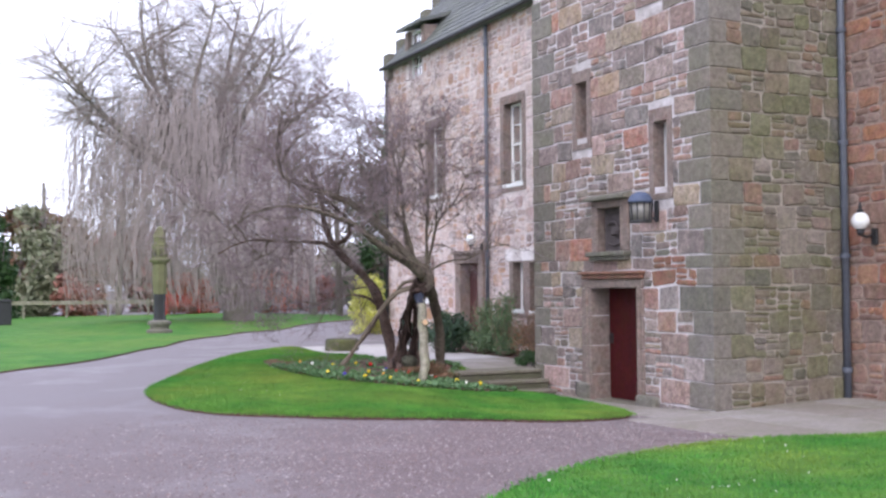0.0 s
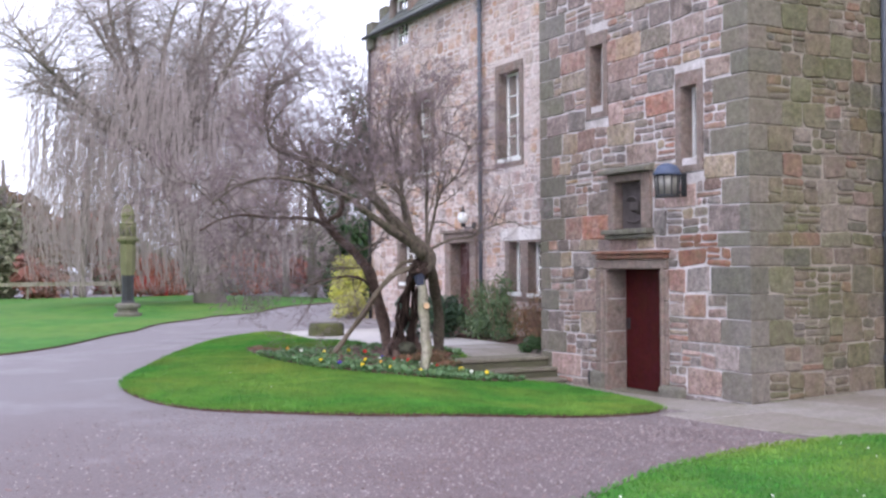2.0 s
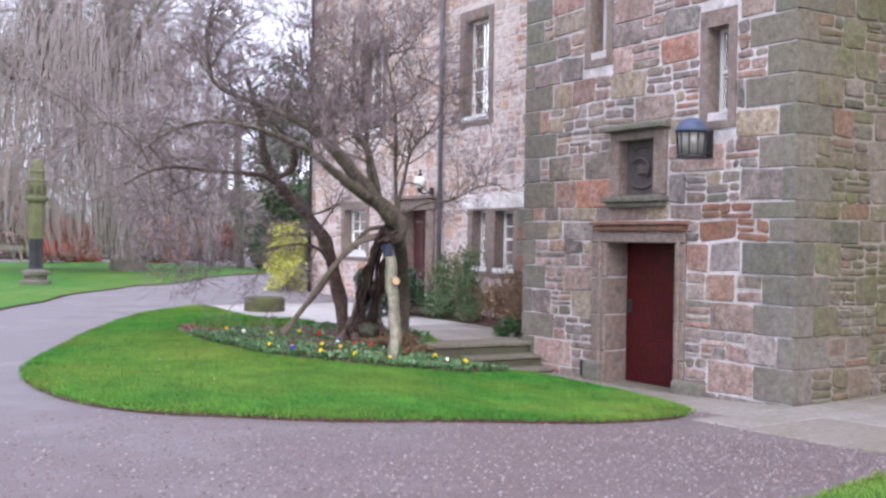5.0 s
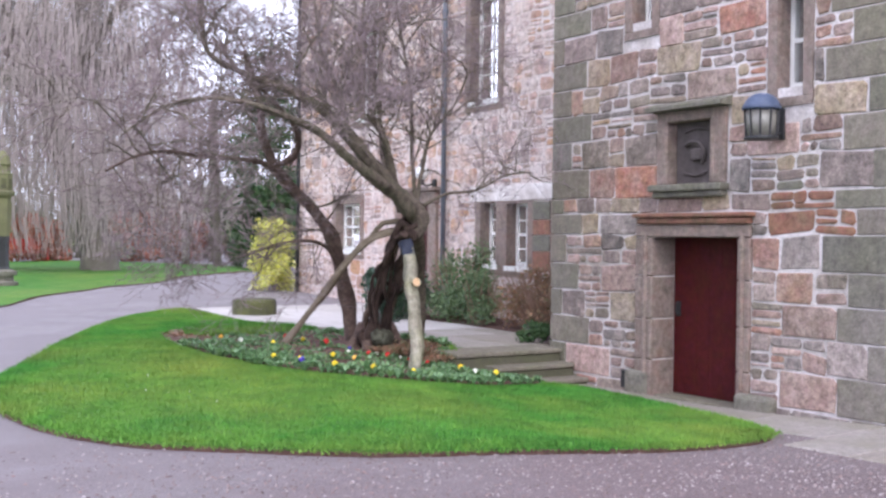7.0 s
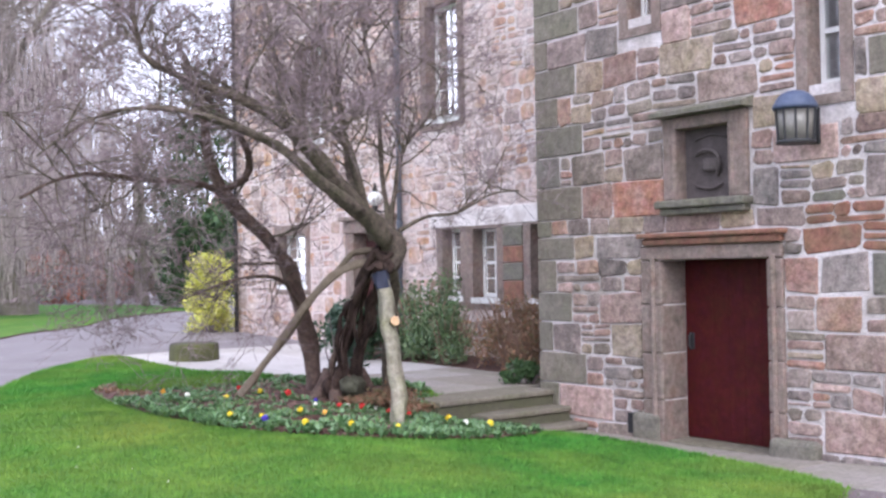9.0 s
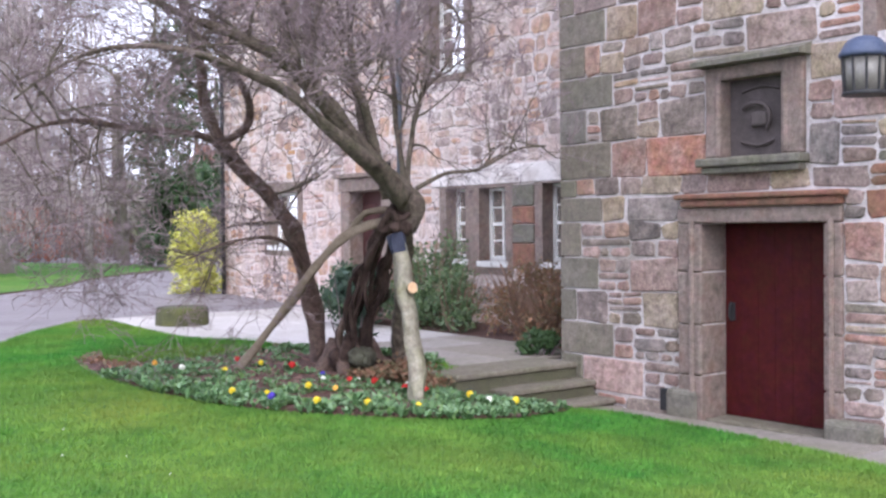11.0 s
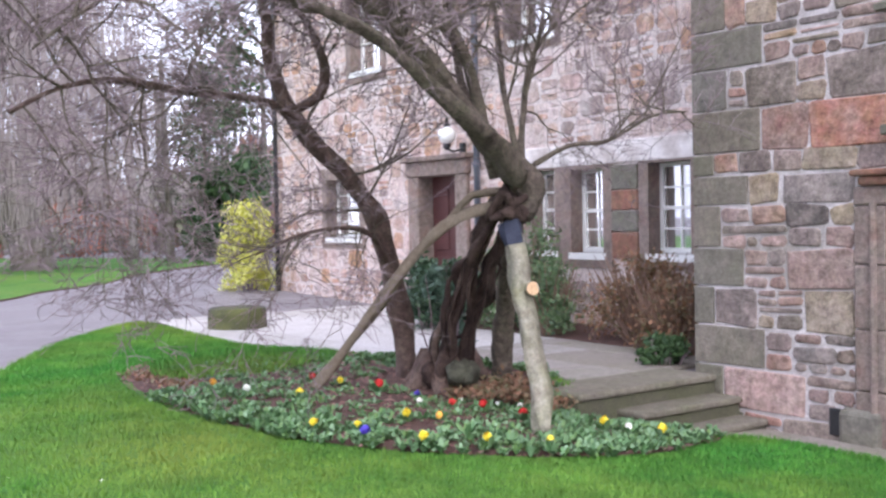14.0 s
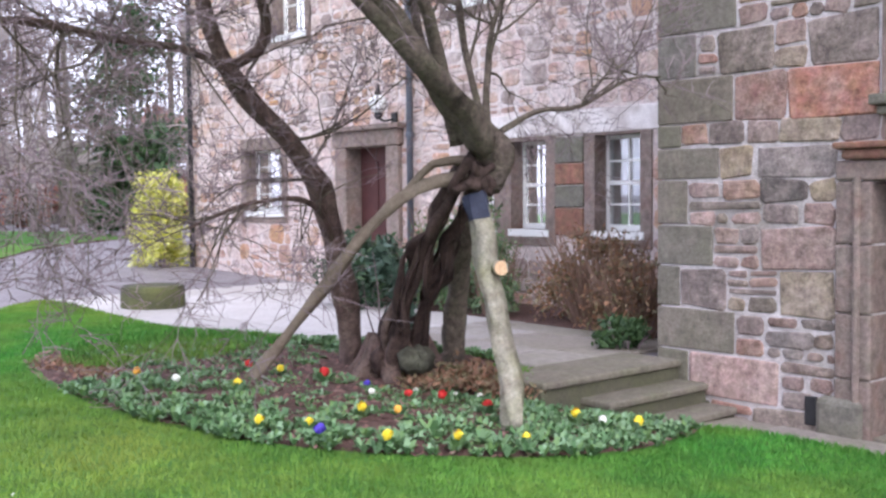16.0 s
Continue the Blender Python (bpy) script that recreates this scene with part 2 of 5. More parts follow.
# mossy stone, with the risers' shade below the treads put into the colour
m_riser = material("mossy_shade_toned_riser", [(0.085, 0.08, 0.055), (0.13, 0.12, 0.085)], scale=5, detail_scale=45, bump=0.5, second=(0.075, 0.085, 0.035), second_scale=2.5, second_amount=0.6)
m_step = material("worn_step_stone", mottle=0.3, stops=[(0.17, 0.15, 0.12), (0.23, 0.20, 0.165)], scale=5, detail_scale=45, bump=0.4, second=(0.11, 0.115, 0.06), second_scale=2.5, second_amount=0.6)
m_bark = material("grey_brown_bark", mottle=0.45, stops=[(0.075, 0.058, 0.048), (0.165, 0.13, 0.105), (0.115, 0.096, 0.072)], scale=7, detail_scale=45, bump=1.0, bump_dist=0.05, bump_scale=22, second=(0.12, 0.12, 0.065), second_scale=3, second_amount=0.5, fine=0.4)
m_barkred = material("red_brown_bark", mottle=0.4, stops=[(0.095, 0.062, 0.052), (0.185, 0.125, 0.105)], scale=7, detail_scale=45, bump=1.0, bump_dist=0.05, bump_scale=20, second=(0.17, 0.12, 0.10), second_scale=4, second_amount=0.5, fine=0.4)
m_darkbark = material("dark_gnarled_bark", [(0.016, 0.010, 0.009), (0.06, 0.036, 0.03)], scale=6, detail_scale=40, bump=1.0, bump_scale=18, second=(0.12, 0.08, 0.066), second_scale=5, second_amount=0.5, fine=0.4)
m_mossbark = material("mossy_root_bark", [(0.07, 0.07, 0.05), (0.15, 0.15, 0.11)], scale=9, detail_scale=45, bump=1.0, bump_dist=0.05, bump_scale=20, second=(0.04, 0.03, 0.025), second_scale=6, second_amount=0.7, fine=0.4)
m_palebark = material("pale_lichen_bark", mottle=0.35, stops=[(0.23, 0.20, 0.145), (0.34, 0.31, 0.25), (0.17, 0.14, 0.10)], scale=6, detail_scale=50, bump=0.7, bump_scale=25, second=(0.21, 0.22, 0.11), second_scale=5, second_amount=0.5)
m_polebark = material("brown_pole_bark", [(0.17, 0.13, 0.095), (0.26, 0.21, 0.16)], scale=6, detail_scale=50, bump=0.7, bump_scale=25, second=(0.12, 0.10, 0.075), second_scale=5)
m_cut = material("fresh_cut_wood", [(0.55, 0.34, 0.20), (0.66, 0.45, 0.28)], scale=12, bump=0.1)
m_tie = material("dark_rubber_tie", [(0.02, 0.024, 0.045), (0.04, 0.045, 0.075)], scale=10, rough=0.6, bump=0.3)
m_twig = material("purple_brown_twigs", [(0.14, 0.105, 0.112), (0.26, 0.20, 0.208), (0.195, 0.148, 0.16)], source="ISLAND", bump=0.0, detail_scale=20)
m_twigpale = material("pale_brown_twigs", [(0.28, 0.235, 0.225), (0.42, 0.355, 0.335), (0.34, 0.285, 0.28)], source="ISLAND", bump=0.0, detail_scale=20)
m_weepbark = material("old_grey_bark", [(0.15, 0.125, 0.115), (0.25, 0.215, 0.19)], scale=3, detail_scale=25, bump=0.8, bump_scale=12, second=(0.16, 0.16, 0.09), second_scale=1.5)


def leaf_material(name, stops, rough=0.6):
    return material(name, stops, source="ISLAND", bump=0.0, detail_scale=15, rough=rough, fine=0.15, spec=0.35)


m_yellow = leaf_material("golden_leaves", [(0.50, 0.50, 0.07), (0.66, 0.63, 0.13), (0.30, 0.36, 0.05), (0.78, 0.75, 0.32), (0.60, 0.60, 0.10)])
m_green = leaf_material("dark_green_leaves", [(0.022, 0.052, 0.03), (0.045, 0.085, 0.05), (0.06, 0.11, 0.045)], 0.4)
m_evergreen = leaf_material("evergreen_leaves", [(0.025, 0.06, 0.025), (0.045, 0.09, 0.03), (0.06, 0.11, 0.04)])
m_olive = leaf_material("olive_leaves", [(0.15, 0.17, 0.10), (0.22, 0.235, 0.14), (0.28, 0.265, 0.18)])
m_redleaf = leaf_material("red_twig_shrub", [(0.42, 0.10, 0.055), (0.52, 0.155, 0.09), (0.30, 0.085, 0.055)])
m_maroon = leaf_material("maroon_shrub", [(0.27, 0.10, 0.08), (0.36, 0.155, 0.12), (0.22, 0.11, 0.09)])
m_brownleaf = leaf_material("brown_dry_leaves", [(0.19, 0.105, 0.07), (0.28, 0.14, 0.085), (0.13, 0.125, 0.06), (0.24, 0.16, 0.105)])
m_plant = leaf_material("primrose_leaves", [(0.06, 0.13, 0.05), (0.12, 0.235, 0.095), (0.22, 0.34, 0.20), (0.13, 0.23, 0.07), (0.09, 0.16, 0.09)], 0.6)
m_feather = leaf_material("feathery_green_leaves", [(0.06, 0.12, 0.05), (0.115, 0.19, 0.075), (0.17, 0.23, 0.115), (0.08, 0.12, 0.08)], 0.55)
m_dryleaf = leaf_material("russet_and_olive_leaves", [(0.26, 0.13, 0.075), (0.34, 0.18, 0.10), (0.15, 0.15, 0.07), (0.22, 0.12, 0.08), (0.19, 0.17, 0.10)])
m_drytwig = material("brown_shrub_twigs", [(0.17, 0.105, 0.08), (0.27, 0.18, 0.14)], source="ISLAND", bump=0.0, detail_scale=20)
m_chip = leaf_material("bark_chip", [(0.10, 0.05, 0.042), (0.19, 0.095, 0.078), (0.28, 0.17, 0.145), (0.07, 0.04, 0.034)], 0.85)
m_ivy = leaf_material("grey_green_ivy", [(0.045, 0.09, 0.06), (0.09, 0.155, 0.11), (0.13, 0.2, 0.15)], 0.45)
m_bluepaint = material("red_bench_paint", [(0.40, 0.04, 0.035), (0.48, 0.06, 0.045)], scale=4, rough=0.5, bump=0.05)
m_petal = {k: leaf_material(k + "_petals", s) for k, s in {
    "yellow": [(0.85, 0.62, 0.03), (0.9, 0.72, 0.06)], "white": [(0.82, 0.82, 0.74), (0.88, 0.87, 0.8)], "red": [(0.50, 0.02, 0.025), (0.60, 0.04, 0.03)],
    "orange": [(0.85, 0.42, 0.06), (0.9, 0.5, 0.1)], "blue": [(0.06, 0.04, 0.38), (0.10, 0.06, 0.45)]}.items()}

m_glass = bpy.data.materials.new("window_glass")
m_glass.use_nodes = True
gb = m_glass.node_tree.nodes["Principled BSDF"]
gb.inputs["Base Color"].default_value = (0.93, 0.96, 0.97, 1)
gb.inputs["Roughness"].default_value = 0.02
gb.inputs["Transmission Weight"].default_value = 0.97
gb.inputs["IOR"].default_value = 1.5


# ---- mesh helpers ----
class Builder:
    """Collects the corners and faces of one mesh."""

    def __init__(self):
        self.v, self.f = [], []

    def faces(self, verts, faces):
        k = len(self.v)
        self.v.extend(tuple(p) for p in verts)
        self.f.extend(tuple(i + k for i in f) for f in faces)
        return self

    def box(self, x0, x1, y0, y1, z0, z1):
        v = [(x, y, z) for z in (z0, z1) for x, y in ((x0, y0), (x1, y0), (x1, y1), (x0, y1))]
        return self.faces(v, [(3, 2, 1, 0), (4, 5, 6, 7), (0, 1, 5, 4), (1, 2, 6, 5), (2, 3, 7, 6), (3, 0, 4, 7)])

    def bevel_box(self, x0, x1, y0, y1, z0, z1, b=0.01):
        bm = bmesh.new()
        bmesh.ops.create_cube(bm, size=1)
        for v in bm.verts:
            v.co = ((x0 + x1) / 2 + v.co.x * (x1 - x0), (y0 + y1) / 2 + v.co.y * (y1 - y0), (z0 + z1) / 2 + v.co.z * (z1 - z0))
        bmesh.ops.bevel(bm, geom=bm.edges[:], offset=b, segments=2, affect="EDGES", profile=0.5)
        bm.verts.index_update()
        self.faces([v.co.copy() for v in bm.verts], [[v.index for v in f.verts] for f in bm.faces])
        bm.free()
        return self

    def tube(self, pts, radii, n=6, cap=True, rough=0.0):
        pts = [Vector(p) for p in pts]
        k0 = len(self.v)
        side = None
        for i, p in enumerate(pts):
            d = (pts[min(i + 1, len(pts) - 1)] - pts[max(i - 1, 0)]).normalized()
            if side is None:
                side = d.orthogonal().normalized()
            side = (side - d * side.dot(d))
            side = side.normalized() if side.length > 1e-6 else d.orthogonal().normalized()
            up = d.cross(side)
            r = radii[i] if hasattr(radii, "__len__") else radii
            for j in range(n):
                a = 2 * math.pi * j / n
                q = r * (1 + rough * noise.noise(p * 3.1 + Vector((math.cos(a), math.sin(a), 0.3)) * 1.7))
                self.v.append(tuple(p + (side * math.cos(a) + up * math.sin(a)) * q))
        for i in range(len(pts) - 1):
            for j in range(n):
                a, b = k0 + i * n + j, k0 + i * n + (j + 1) % n
                self.f.append((a, b, b + n, a + n))
        if cap:
            self.f.append(tuple(k0 + j for j in reversed(range(n))))
            self.f.append(tuple(k0 + (len(pts) - 1) * n + j for j in range(n)))
        return self

    def lathe(self, profile, cx, cy, n=16, z0=0.0):
        k0 = len(self.v)
        for r, z in profile:
            for j in range(n):
                a = 2 * math.pi * (j + 0.5) / n
                self.v.append((cx + r * math.cos(a), cy + r * math.sin(a), z0 + z))
        for i in range(len(profile) - 1):
            for j in range(n):
                a, b = k0 + i * n + j, k0 + i * n + (j + 1) % n
                self.f.append((a, b, b + n, a + n))
        self.f.append(tuple(k0 + j for j in reversed(range(n))))
        self.f.append(tuple(k0 + (len(profile) - 1) * n + j for j in range(n)))
        return self

    def mesh(self, name, mat, smooth=False):
        me = bpy.data.meshes.new(name)
        me.from_pydata(self.v, [], self.f)
        me.materials.append(mat)
        if smooth:
            me.shade_smooth()
        me.update()
        return me

    def put(self, name, mat, parent=None, label="", category="", kind="", group="", smooth=False):
        ob = new(name, self.mesh(name, mat, smooth))
        if parent:
            ob.parent = parent
        return tagged(ob, label, category, group, kind)


def empty(name, label, category, place=(0, 0, 0), group="", kind=""):
    e = new(name)
    e.location = place
    e.empty_display_size = 0.2
    return tagged(e, label, category, group, kind)


def spline(pts, step=0.2, closed=False):
    """Points along a smooth curve through pts."""
    n = len(pts)
    out = []
    dim = len(pts[0])
    for i in range(n if closed else n - 1):
        p = [np.array(pts[(i + k) % n] if closed else pts[min(max(i + k, 0), n - 1)], float) for k in (-1, 0, 1, 2)]
        c = max(1, int(np.linalg.norm(p[2] - p[1]) / step))
        for s in range(c):
            t = s / c
            out.append(0.5 * (2 * p[1] + (p[2] - p[0]) * t + (2 * p[0] - 5 * p[1] + 4 * p[2] - p[3]) * t * t + (3 * p[1] - p[0] - 3 * p[2] + p[3]) * t ** 3))
    if not closed:
        out.append(np.array(pts[-1], float))
    return [tuple(float(c) for c in q) for q in out]


# ---- the lie of the land ----
LEVELS = np.array([
    (1.5, 0.4, 0.40), (2.6, 6.7, 0.30), (3.8, 10.5, 0.30), (4.4, 12.4, 0.29), (10.4, 13.1, 0.06), (12, 15.5, -0.01), (12, 13, 0.16), (11.4, 16.5, -0.03), (11.1, 15.2, 0.02), (14.6, 12.5, 0.2),
    (11.7, 17.2, -0.07), (9.15, 17.1, 0.38), (8.4, 19.1, 0.48), (10.4, 17.5, 0.17), (7.5, 20.9, 0.46), (10.6, 25, 0.43), (14.2, 30.8, 0.62), (8.3, 35.4, 0.53),
    (12.5, 43, 0.65), (20, 55, 0.68), (-6, 22, 0.5), (-6, 0, 0.42), (14, 4, 0.3), (6.0, 14.2, 0.27), (5, 18, 0.36), (8, 12, 0.2), (8, 9, 0.24), (7, 24, 0.47)])


def level(x, y):
    """Height of the bare ground."""
    x, y = np.atleast_1d(np.asarray(x, float)), np.atleast_1d(np.asarray(y, float))
    d2 = (x[..., None] - LEVELS[:, 0]) ** 2 + (y[..., None] - LEVELS[:, 1]) ** 2
    w = np.exp(-d2 / 3.2) + 2e-3 / (1 + d2) ** 1.3
    z = (w * LEVELS[:, 2]).sum(-1) / w.sum(-1)
    terrace = 0.395 + 0.005 * (y - 18.2) + np.clip(y - 27, 0, 6) * 0.025
    k = np.clip((x - 10.0) / 0.6, 0, 1) * np.where(y > 18.22, 1.0, 0.0) * np.clip((36 - y) / 5, 0, 1)
    return z * (1 - k) + terrace * k


def ground_at(x, y):
    return float(level(x, y)[0])


# ---- ground ----
def inside(poly, x, y):
    hit = np.zeros(np.shape(x), bool)
    for (x0, y0), (x1, y1) in zip(poly, poly[1:] + poly[:1]):
        c = (y0 > y) != (y1 > y)
        hit ^= c & (x < (x1 - x0) * (y - y0) / ((y1 - y0) or 1e-9) + x0)
    return hit


xs = np.concatenate([[-900, -300, -120, -60], np.arange(-30, -3, 2.0), np.arange(-3, 16, 0.3), np.arange(16, 40, 2.0), [60, 120, 300, 900]])
ys = np.concatenate([[-900, -300, -120, -50], np.arange(-20, 0, 2.0), np.arange(0, 28, 0.3), np.arange(28, 60, 1.5), [75, 120, 300, 900]])
gx, gy = np.meshgrid(xs, ys)
gz = level(gx, gy)
for cx0, cx1, cy0, cy1 in ((12.15, 15.2, 13.1, 40),):
    gz = np.where((gx > cx0) & (gx < cx1) & (gy > cy0) & (gy < 18.2), gz - 0.1, gz)
nx, ny = len(xs), len(ys)
b = Builder()
b.v = [tuple(p) for p in np.stack([gx, gy, gz], -1).reshape(-1, 3)]
b.f = [(j * nx + i, j * nx + i + 1, (j + 1) * nx + i + 1, (j + 1) * nx + i) for j in range(ny - 1) for i in range(nx - 1)]
ground = b.put("ground", m_gravel, label="mauve-grey gravel drive and yard, damp", category="ground", kind="structure", smooth=True)


def sheet(name, outline, mat, lift, step, label, category, edge=0.045, kind="structure", dome=0.0, skirt_mat=None, parent=None):
    """A patch of turf or soil over the ground, with a cut edge."""
    ring = [(p[0], p[1]) for p in outline]
    px, py = np.array(ring).T
    ax, ay = np.meshgrid(np.arange(px.min(), px.max(), step), np.arange(py.min(), py.max(), step))
    ax = (ax + RN.uniform(-0.2, 0.2, ax.shape) * step).ravel()
    ay = (ay + RN.uniform(-0.2, 0.2, ay.shape) * step).ravel()
    ok = inside(ring, ax, ay)
    ax, ay = ax[ok], ay[ok]
    d = np.min((ax[:, None] - px) ** 2 + (ay[:, None] - py) ** 2, 1) ** 0.5
    ax, ay, d = ax[d > step * 0.4], ay[d > step * 0.4], d[d > step * 0.4]
    n = len(ring)
    pts = [Vector(p) for p in ring] + [Vector(p) for p in zip(ax, ay)]
    vs, _, fs, *_ = mathutils.geometry.delaunay_2d_cdt(pts, [(i, (i + 1) % n) for i in range(n)], [], 1, 1e-5)
    vx, vy = np.array([v[:] for v in vs]).T
    dist = np.min((vx[:, None] - px) ** 2 + (vy[:, None] - py) ** 2, 1) ** 0.5
    vz = level(vx, vy) + lift * (0.55 + 0.45 * np.clip(dist / 0.15, 0, 1)) + dome * np.clip(dist / 1.0, 0, 1)
    b = Builder()
    b.faces(np.stack([vx, vy, vz], -1).tolist(), [tuple(f) for f in fs])
    ob = b.put(name, mat, parent, label if not parent else "", category if not parent else "", kind if not parent else "", smooth=True)
    s = Builder()
    rz = level(px, py)
    wob = [0.02 * noise.noise(Vector((x * 2.5, y * 2.5, 0))) for x, y in ring]
    cx, cy = px.mean(), py.mean()
    top = [(x + wob[i], y + wob[i], rz[i] + lift * 0.56 + 0.004) for i, (x, y) in enumerate(ring)]
    low = [(x + wob[i] * 2, y + wob[i], rz[i] - 0.06) for i, (x, y) in enumerate(ring)]
    s.faces(top + low, [(i, (i + 1) % n, n + (i + 1) % n, n + i) for i in range(n)])
    s.put("cut_edge", skirt_mat or m_soil, ob)
    return ob


ISLAND = [(10.6, 13.28), (11.0, 13.95), (11.3, 15.0), (11.44, 16.2), (11.35, 16.95), (10.95, 17.3), (10.3, 17.9), (10.85, 19.0), (10.75, 20.2), (9.75, 22.4), (9.8, 24.4), (10.0, 26.6), (9.45, 26.5),
          (7.75, 24.0), (6.07, 20.7), (5.0, 18.6), (4.6, 17.2), (4.6, 16.1), (5.05, 15.0), (5.75, 14.3), (6.7, 13.65), (8.05, 13.38), (9.6, 13.2)]
island = spline(ISLAND, 0.15, True)
BED = [(7.6, 21.2), (7.33, 20.1), (7.27, 19.2), (7.34, 18.4), (7.6, 17.6), (8.12, 17.02), (8.9, 16.66), (9.8, 16.66), (10.4, 16.82), (10.85, 16.98), (11.0, 17.2), (10.75, 17.5), (10.25, 17.95),
       (10.75, 18.9), (10.75, 19.8), (10.2, 21.0), (9.6, 21.9), (9.0, 22.1), (8.3, 21.95)]
bed = spline(BED, 0.12, True)
RIGHT = [(4.0, 4.4), (4.45, 6.2), (5.1, 7.45), (6.1, 8.5), (7.3, 9.25), (8.6, 9.7), (10.2, 9.9), (12.0, 9.85), (13.3, 9.6), (13.4, 4), (13.3, -8), (6, -9), (4.9, -2)]
FAR = [(-50, -14), (-25, 2), (-8, 15), (-1, 19.6), (2.8, 22.2), (4.7, 24.2), (7.6, 30.0), (11.4, 35.2), (15.8, 40.2), (18.6, 43.6), (20.3, 47), (19, 51), (10, 62), (-20, 66), (-70, 60), (-80, 10)]
lawn_1 = sheet("lawn_1", island, m_turf, 0.07, 0.3, "bright green mown island lawn with yellowed patches", "lawn")
lawn_2 = sheet("lawn_2", spline(RIGHT, 0.2, True), m_turf, 0.06, 0.4, "bright green mown lawn with fallen petals", "lawn")
lawn_3 = sheet("lawn_3", spline(FAR, 0.6, True), m_turf, 0.06, 1.5, "wide green mown lawn beyond the drive", "lawn")
flower_bed = sheet("flower_bed", bed, m_soil, 0.085, 0.18, "kidney-shaped bed of dark red-brown bark soil in the lawn", "flower bed", dome=0.05)


def blades(name, ring, n, tall, parent, avoid=None, lift=0.06, clump=None, edge=False):
    """Short grass, one object."""
    px, py = np.array(ring).T
    x, y = RN.uniform(px.min(), px.max(), n), RN.uniform(py.min(), py.max(), n)
    ok = inside(ring, x, y)
    if avoid is not None:
        ok &= ~inside(avoid, x, y)
    if clump is not None:
        ok &= clump(x, y)
    x, y = x[ok], y[ok]
    if edge:
        pick = RN.integers(0, len(px), n)
        x, y = px[pick] + RN.normal(0, 0.035, n) + (np.roll(px, -1)[pick] - px[pick]) * RN.random(n), py[pick] + RN.normal(0, 0.035, n) + (np.roll(py, -1)[pick] - py[pick]) * RN.random(n)
    z = level(x, y) + lift - 0.005 - (0.02 if edge else 0)
    a = RN.uniform(0, 6.28, len(x))
    h = tall * RN.uniform(0.5, 1.25, len(x))
    w = (0.0045 + 0.004 * RN.random(len(x))) * max(1.0, tall / 0.06)
    lean = RN.uniform(-0.6, 0.6, (2, len(x))) * h
    p = np.stack([np.stack([x - w * np.cos(a), y - w * np.sin(a), z], -1), np.stack([x + w * np.cos(a), y + w * np.sin(a), z], -1),
                  np.stack([x + lean[0], y + lean[1], z + h], -1)], 1).reshape(-1, 3)
    bl = Builder()
    bl.v = p.tolist()
    bl.f = [(3 * i, 3 * i + 1, 3 * i + 2) for i in range(len(x))]
    if edge:
        return bl.put(name, m_blade, parent, kind="stuff", label="longer grass at the turf's edge")
    return bl.put(name, m_blade, parent, kind="stuff", label="short mown grass blades")


# ---- masonry ----
def wall_frame(axis, plane):
    """Maps (along, up, out) to the world, for a wall that faces -x or -y."""
    if axis == "x":
        return lambda u, z, d: (plane - d, u, z)
    return lambda u, z, d: (u, plane - d, z)


def core(name, place, u0, u1, z0, z1, holes, depth, mat, label, category="wall"):
    us = sorted({u0, u1, *[h[0] for h in holes], *[h[1] for h in holes]})
    zs = sorted({z0, z1, *[h[2] for h in holes], *[h[3] for h in holes]})
    us, zs = [u for u in us if u0 <= u <= u1], [z for z in zs if z0 <= z <= z1]
    b = Builder()

    def solid(u, z):
        return not any(h[0] < u < h[1] and h[2] < z < h[3] for h in holes)
    for i in range(len(us) - 1):
        for j in range(len(zs) - 1):
            if not solid((us[i] + us[i + 1]) / 2, (zs[j] + zs[j + 1]) / 2):
                continue
            v = [place(u, z, d) for d in (0, -depth) for u, z in ((us[i], zs[j]), (us[i + 1], zs[j]), (us[i + 1], zs[j + 1]), (us[i], zs[j + 1]))]
            b.faces(v, [(0, 1, 2, 3), (7, 6, 5, 4), (0, 4, 5, 1), (1, 5, 6, 2), (2, 6, 7, 3), (3, 7, 4, 0)])
    return b.put(name, mat, label=label, category=category, kind="structure")


def stone_points(place, ua, ub, za, zb, proud, gap, rnd, worn=0.03):
    """One hewn stone: an eight-sided, slightly crooked block with softened arrises."""
    ua, ub, za, zb = ua + gap, ub - gap, za + gap, zb - gap
    c = min(worn, (ub - ua) * 0.3, (zb - za) * 0.3)
    o = [(ua + c, za), (ub - c, za), (ub, za + c), (ub, zb - c), (ub - c, zb), (ua + c, zb), (ua, zb - c), (ua, za + c)]
    j = min(0.02, (zb - za) * 0.11)
    o = [(u + rnd.uniform(-j, j) + 0.015 * noise.noise(Vector((z * 2.1, u * 0.9, 4.0))), z + rnd.uniform(-j, j) + 0.028 * noise.noise(Vector((u * 1.4, z * 0.9, 9.0)))) for u, z in o]
    mu, mz = (ua + ub) / 2, (za + zb) / 2
    k = 1 - 0.011 / max(0.04, min(ub - ua, zb - za) / 2)
    k = max(0.6, k)
    tilt = rnd.uniform(-0.3, 0.3) * min(0.018, proud)
    v = [place(u, z, -0.03) for u, z in o] + [place(u, z, proud - 0.011) for u, z in o]
    v += [place(mu + (u - mu) * k, mz + (z - mz) * k, proud + (tilt if u > mu else -tilt) + rnd.uniform(-0.003, 0.003)) for u, z in o]
    f = [(i, (i + 1) % 8, 8 + (i + 1) % 8, 8 + i) for i in range(8)] + [(8 + i, 8 + (i + 1) % 8, 16 + (i + 1) % 8, 16 + i) for i in range(8)]
    v.append(place(mu, mz, proud + rnd.uniform(-0.002, 0.008)))
    f += [(16 + i, 16 + (i + 1) % 8, 24) for i in range(8)]
    return v, f


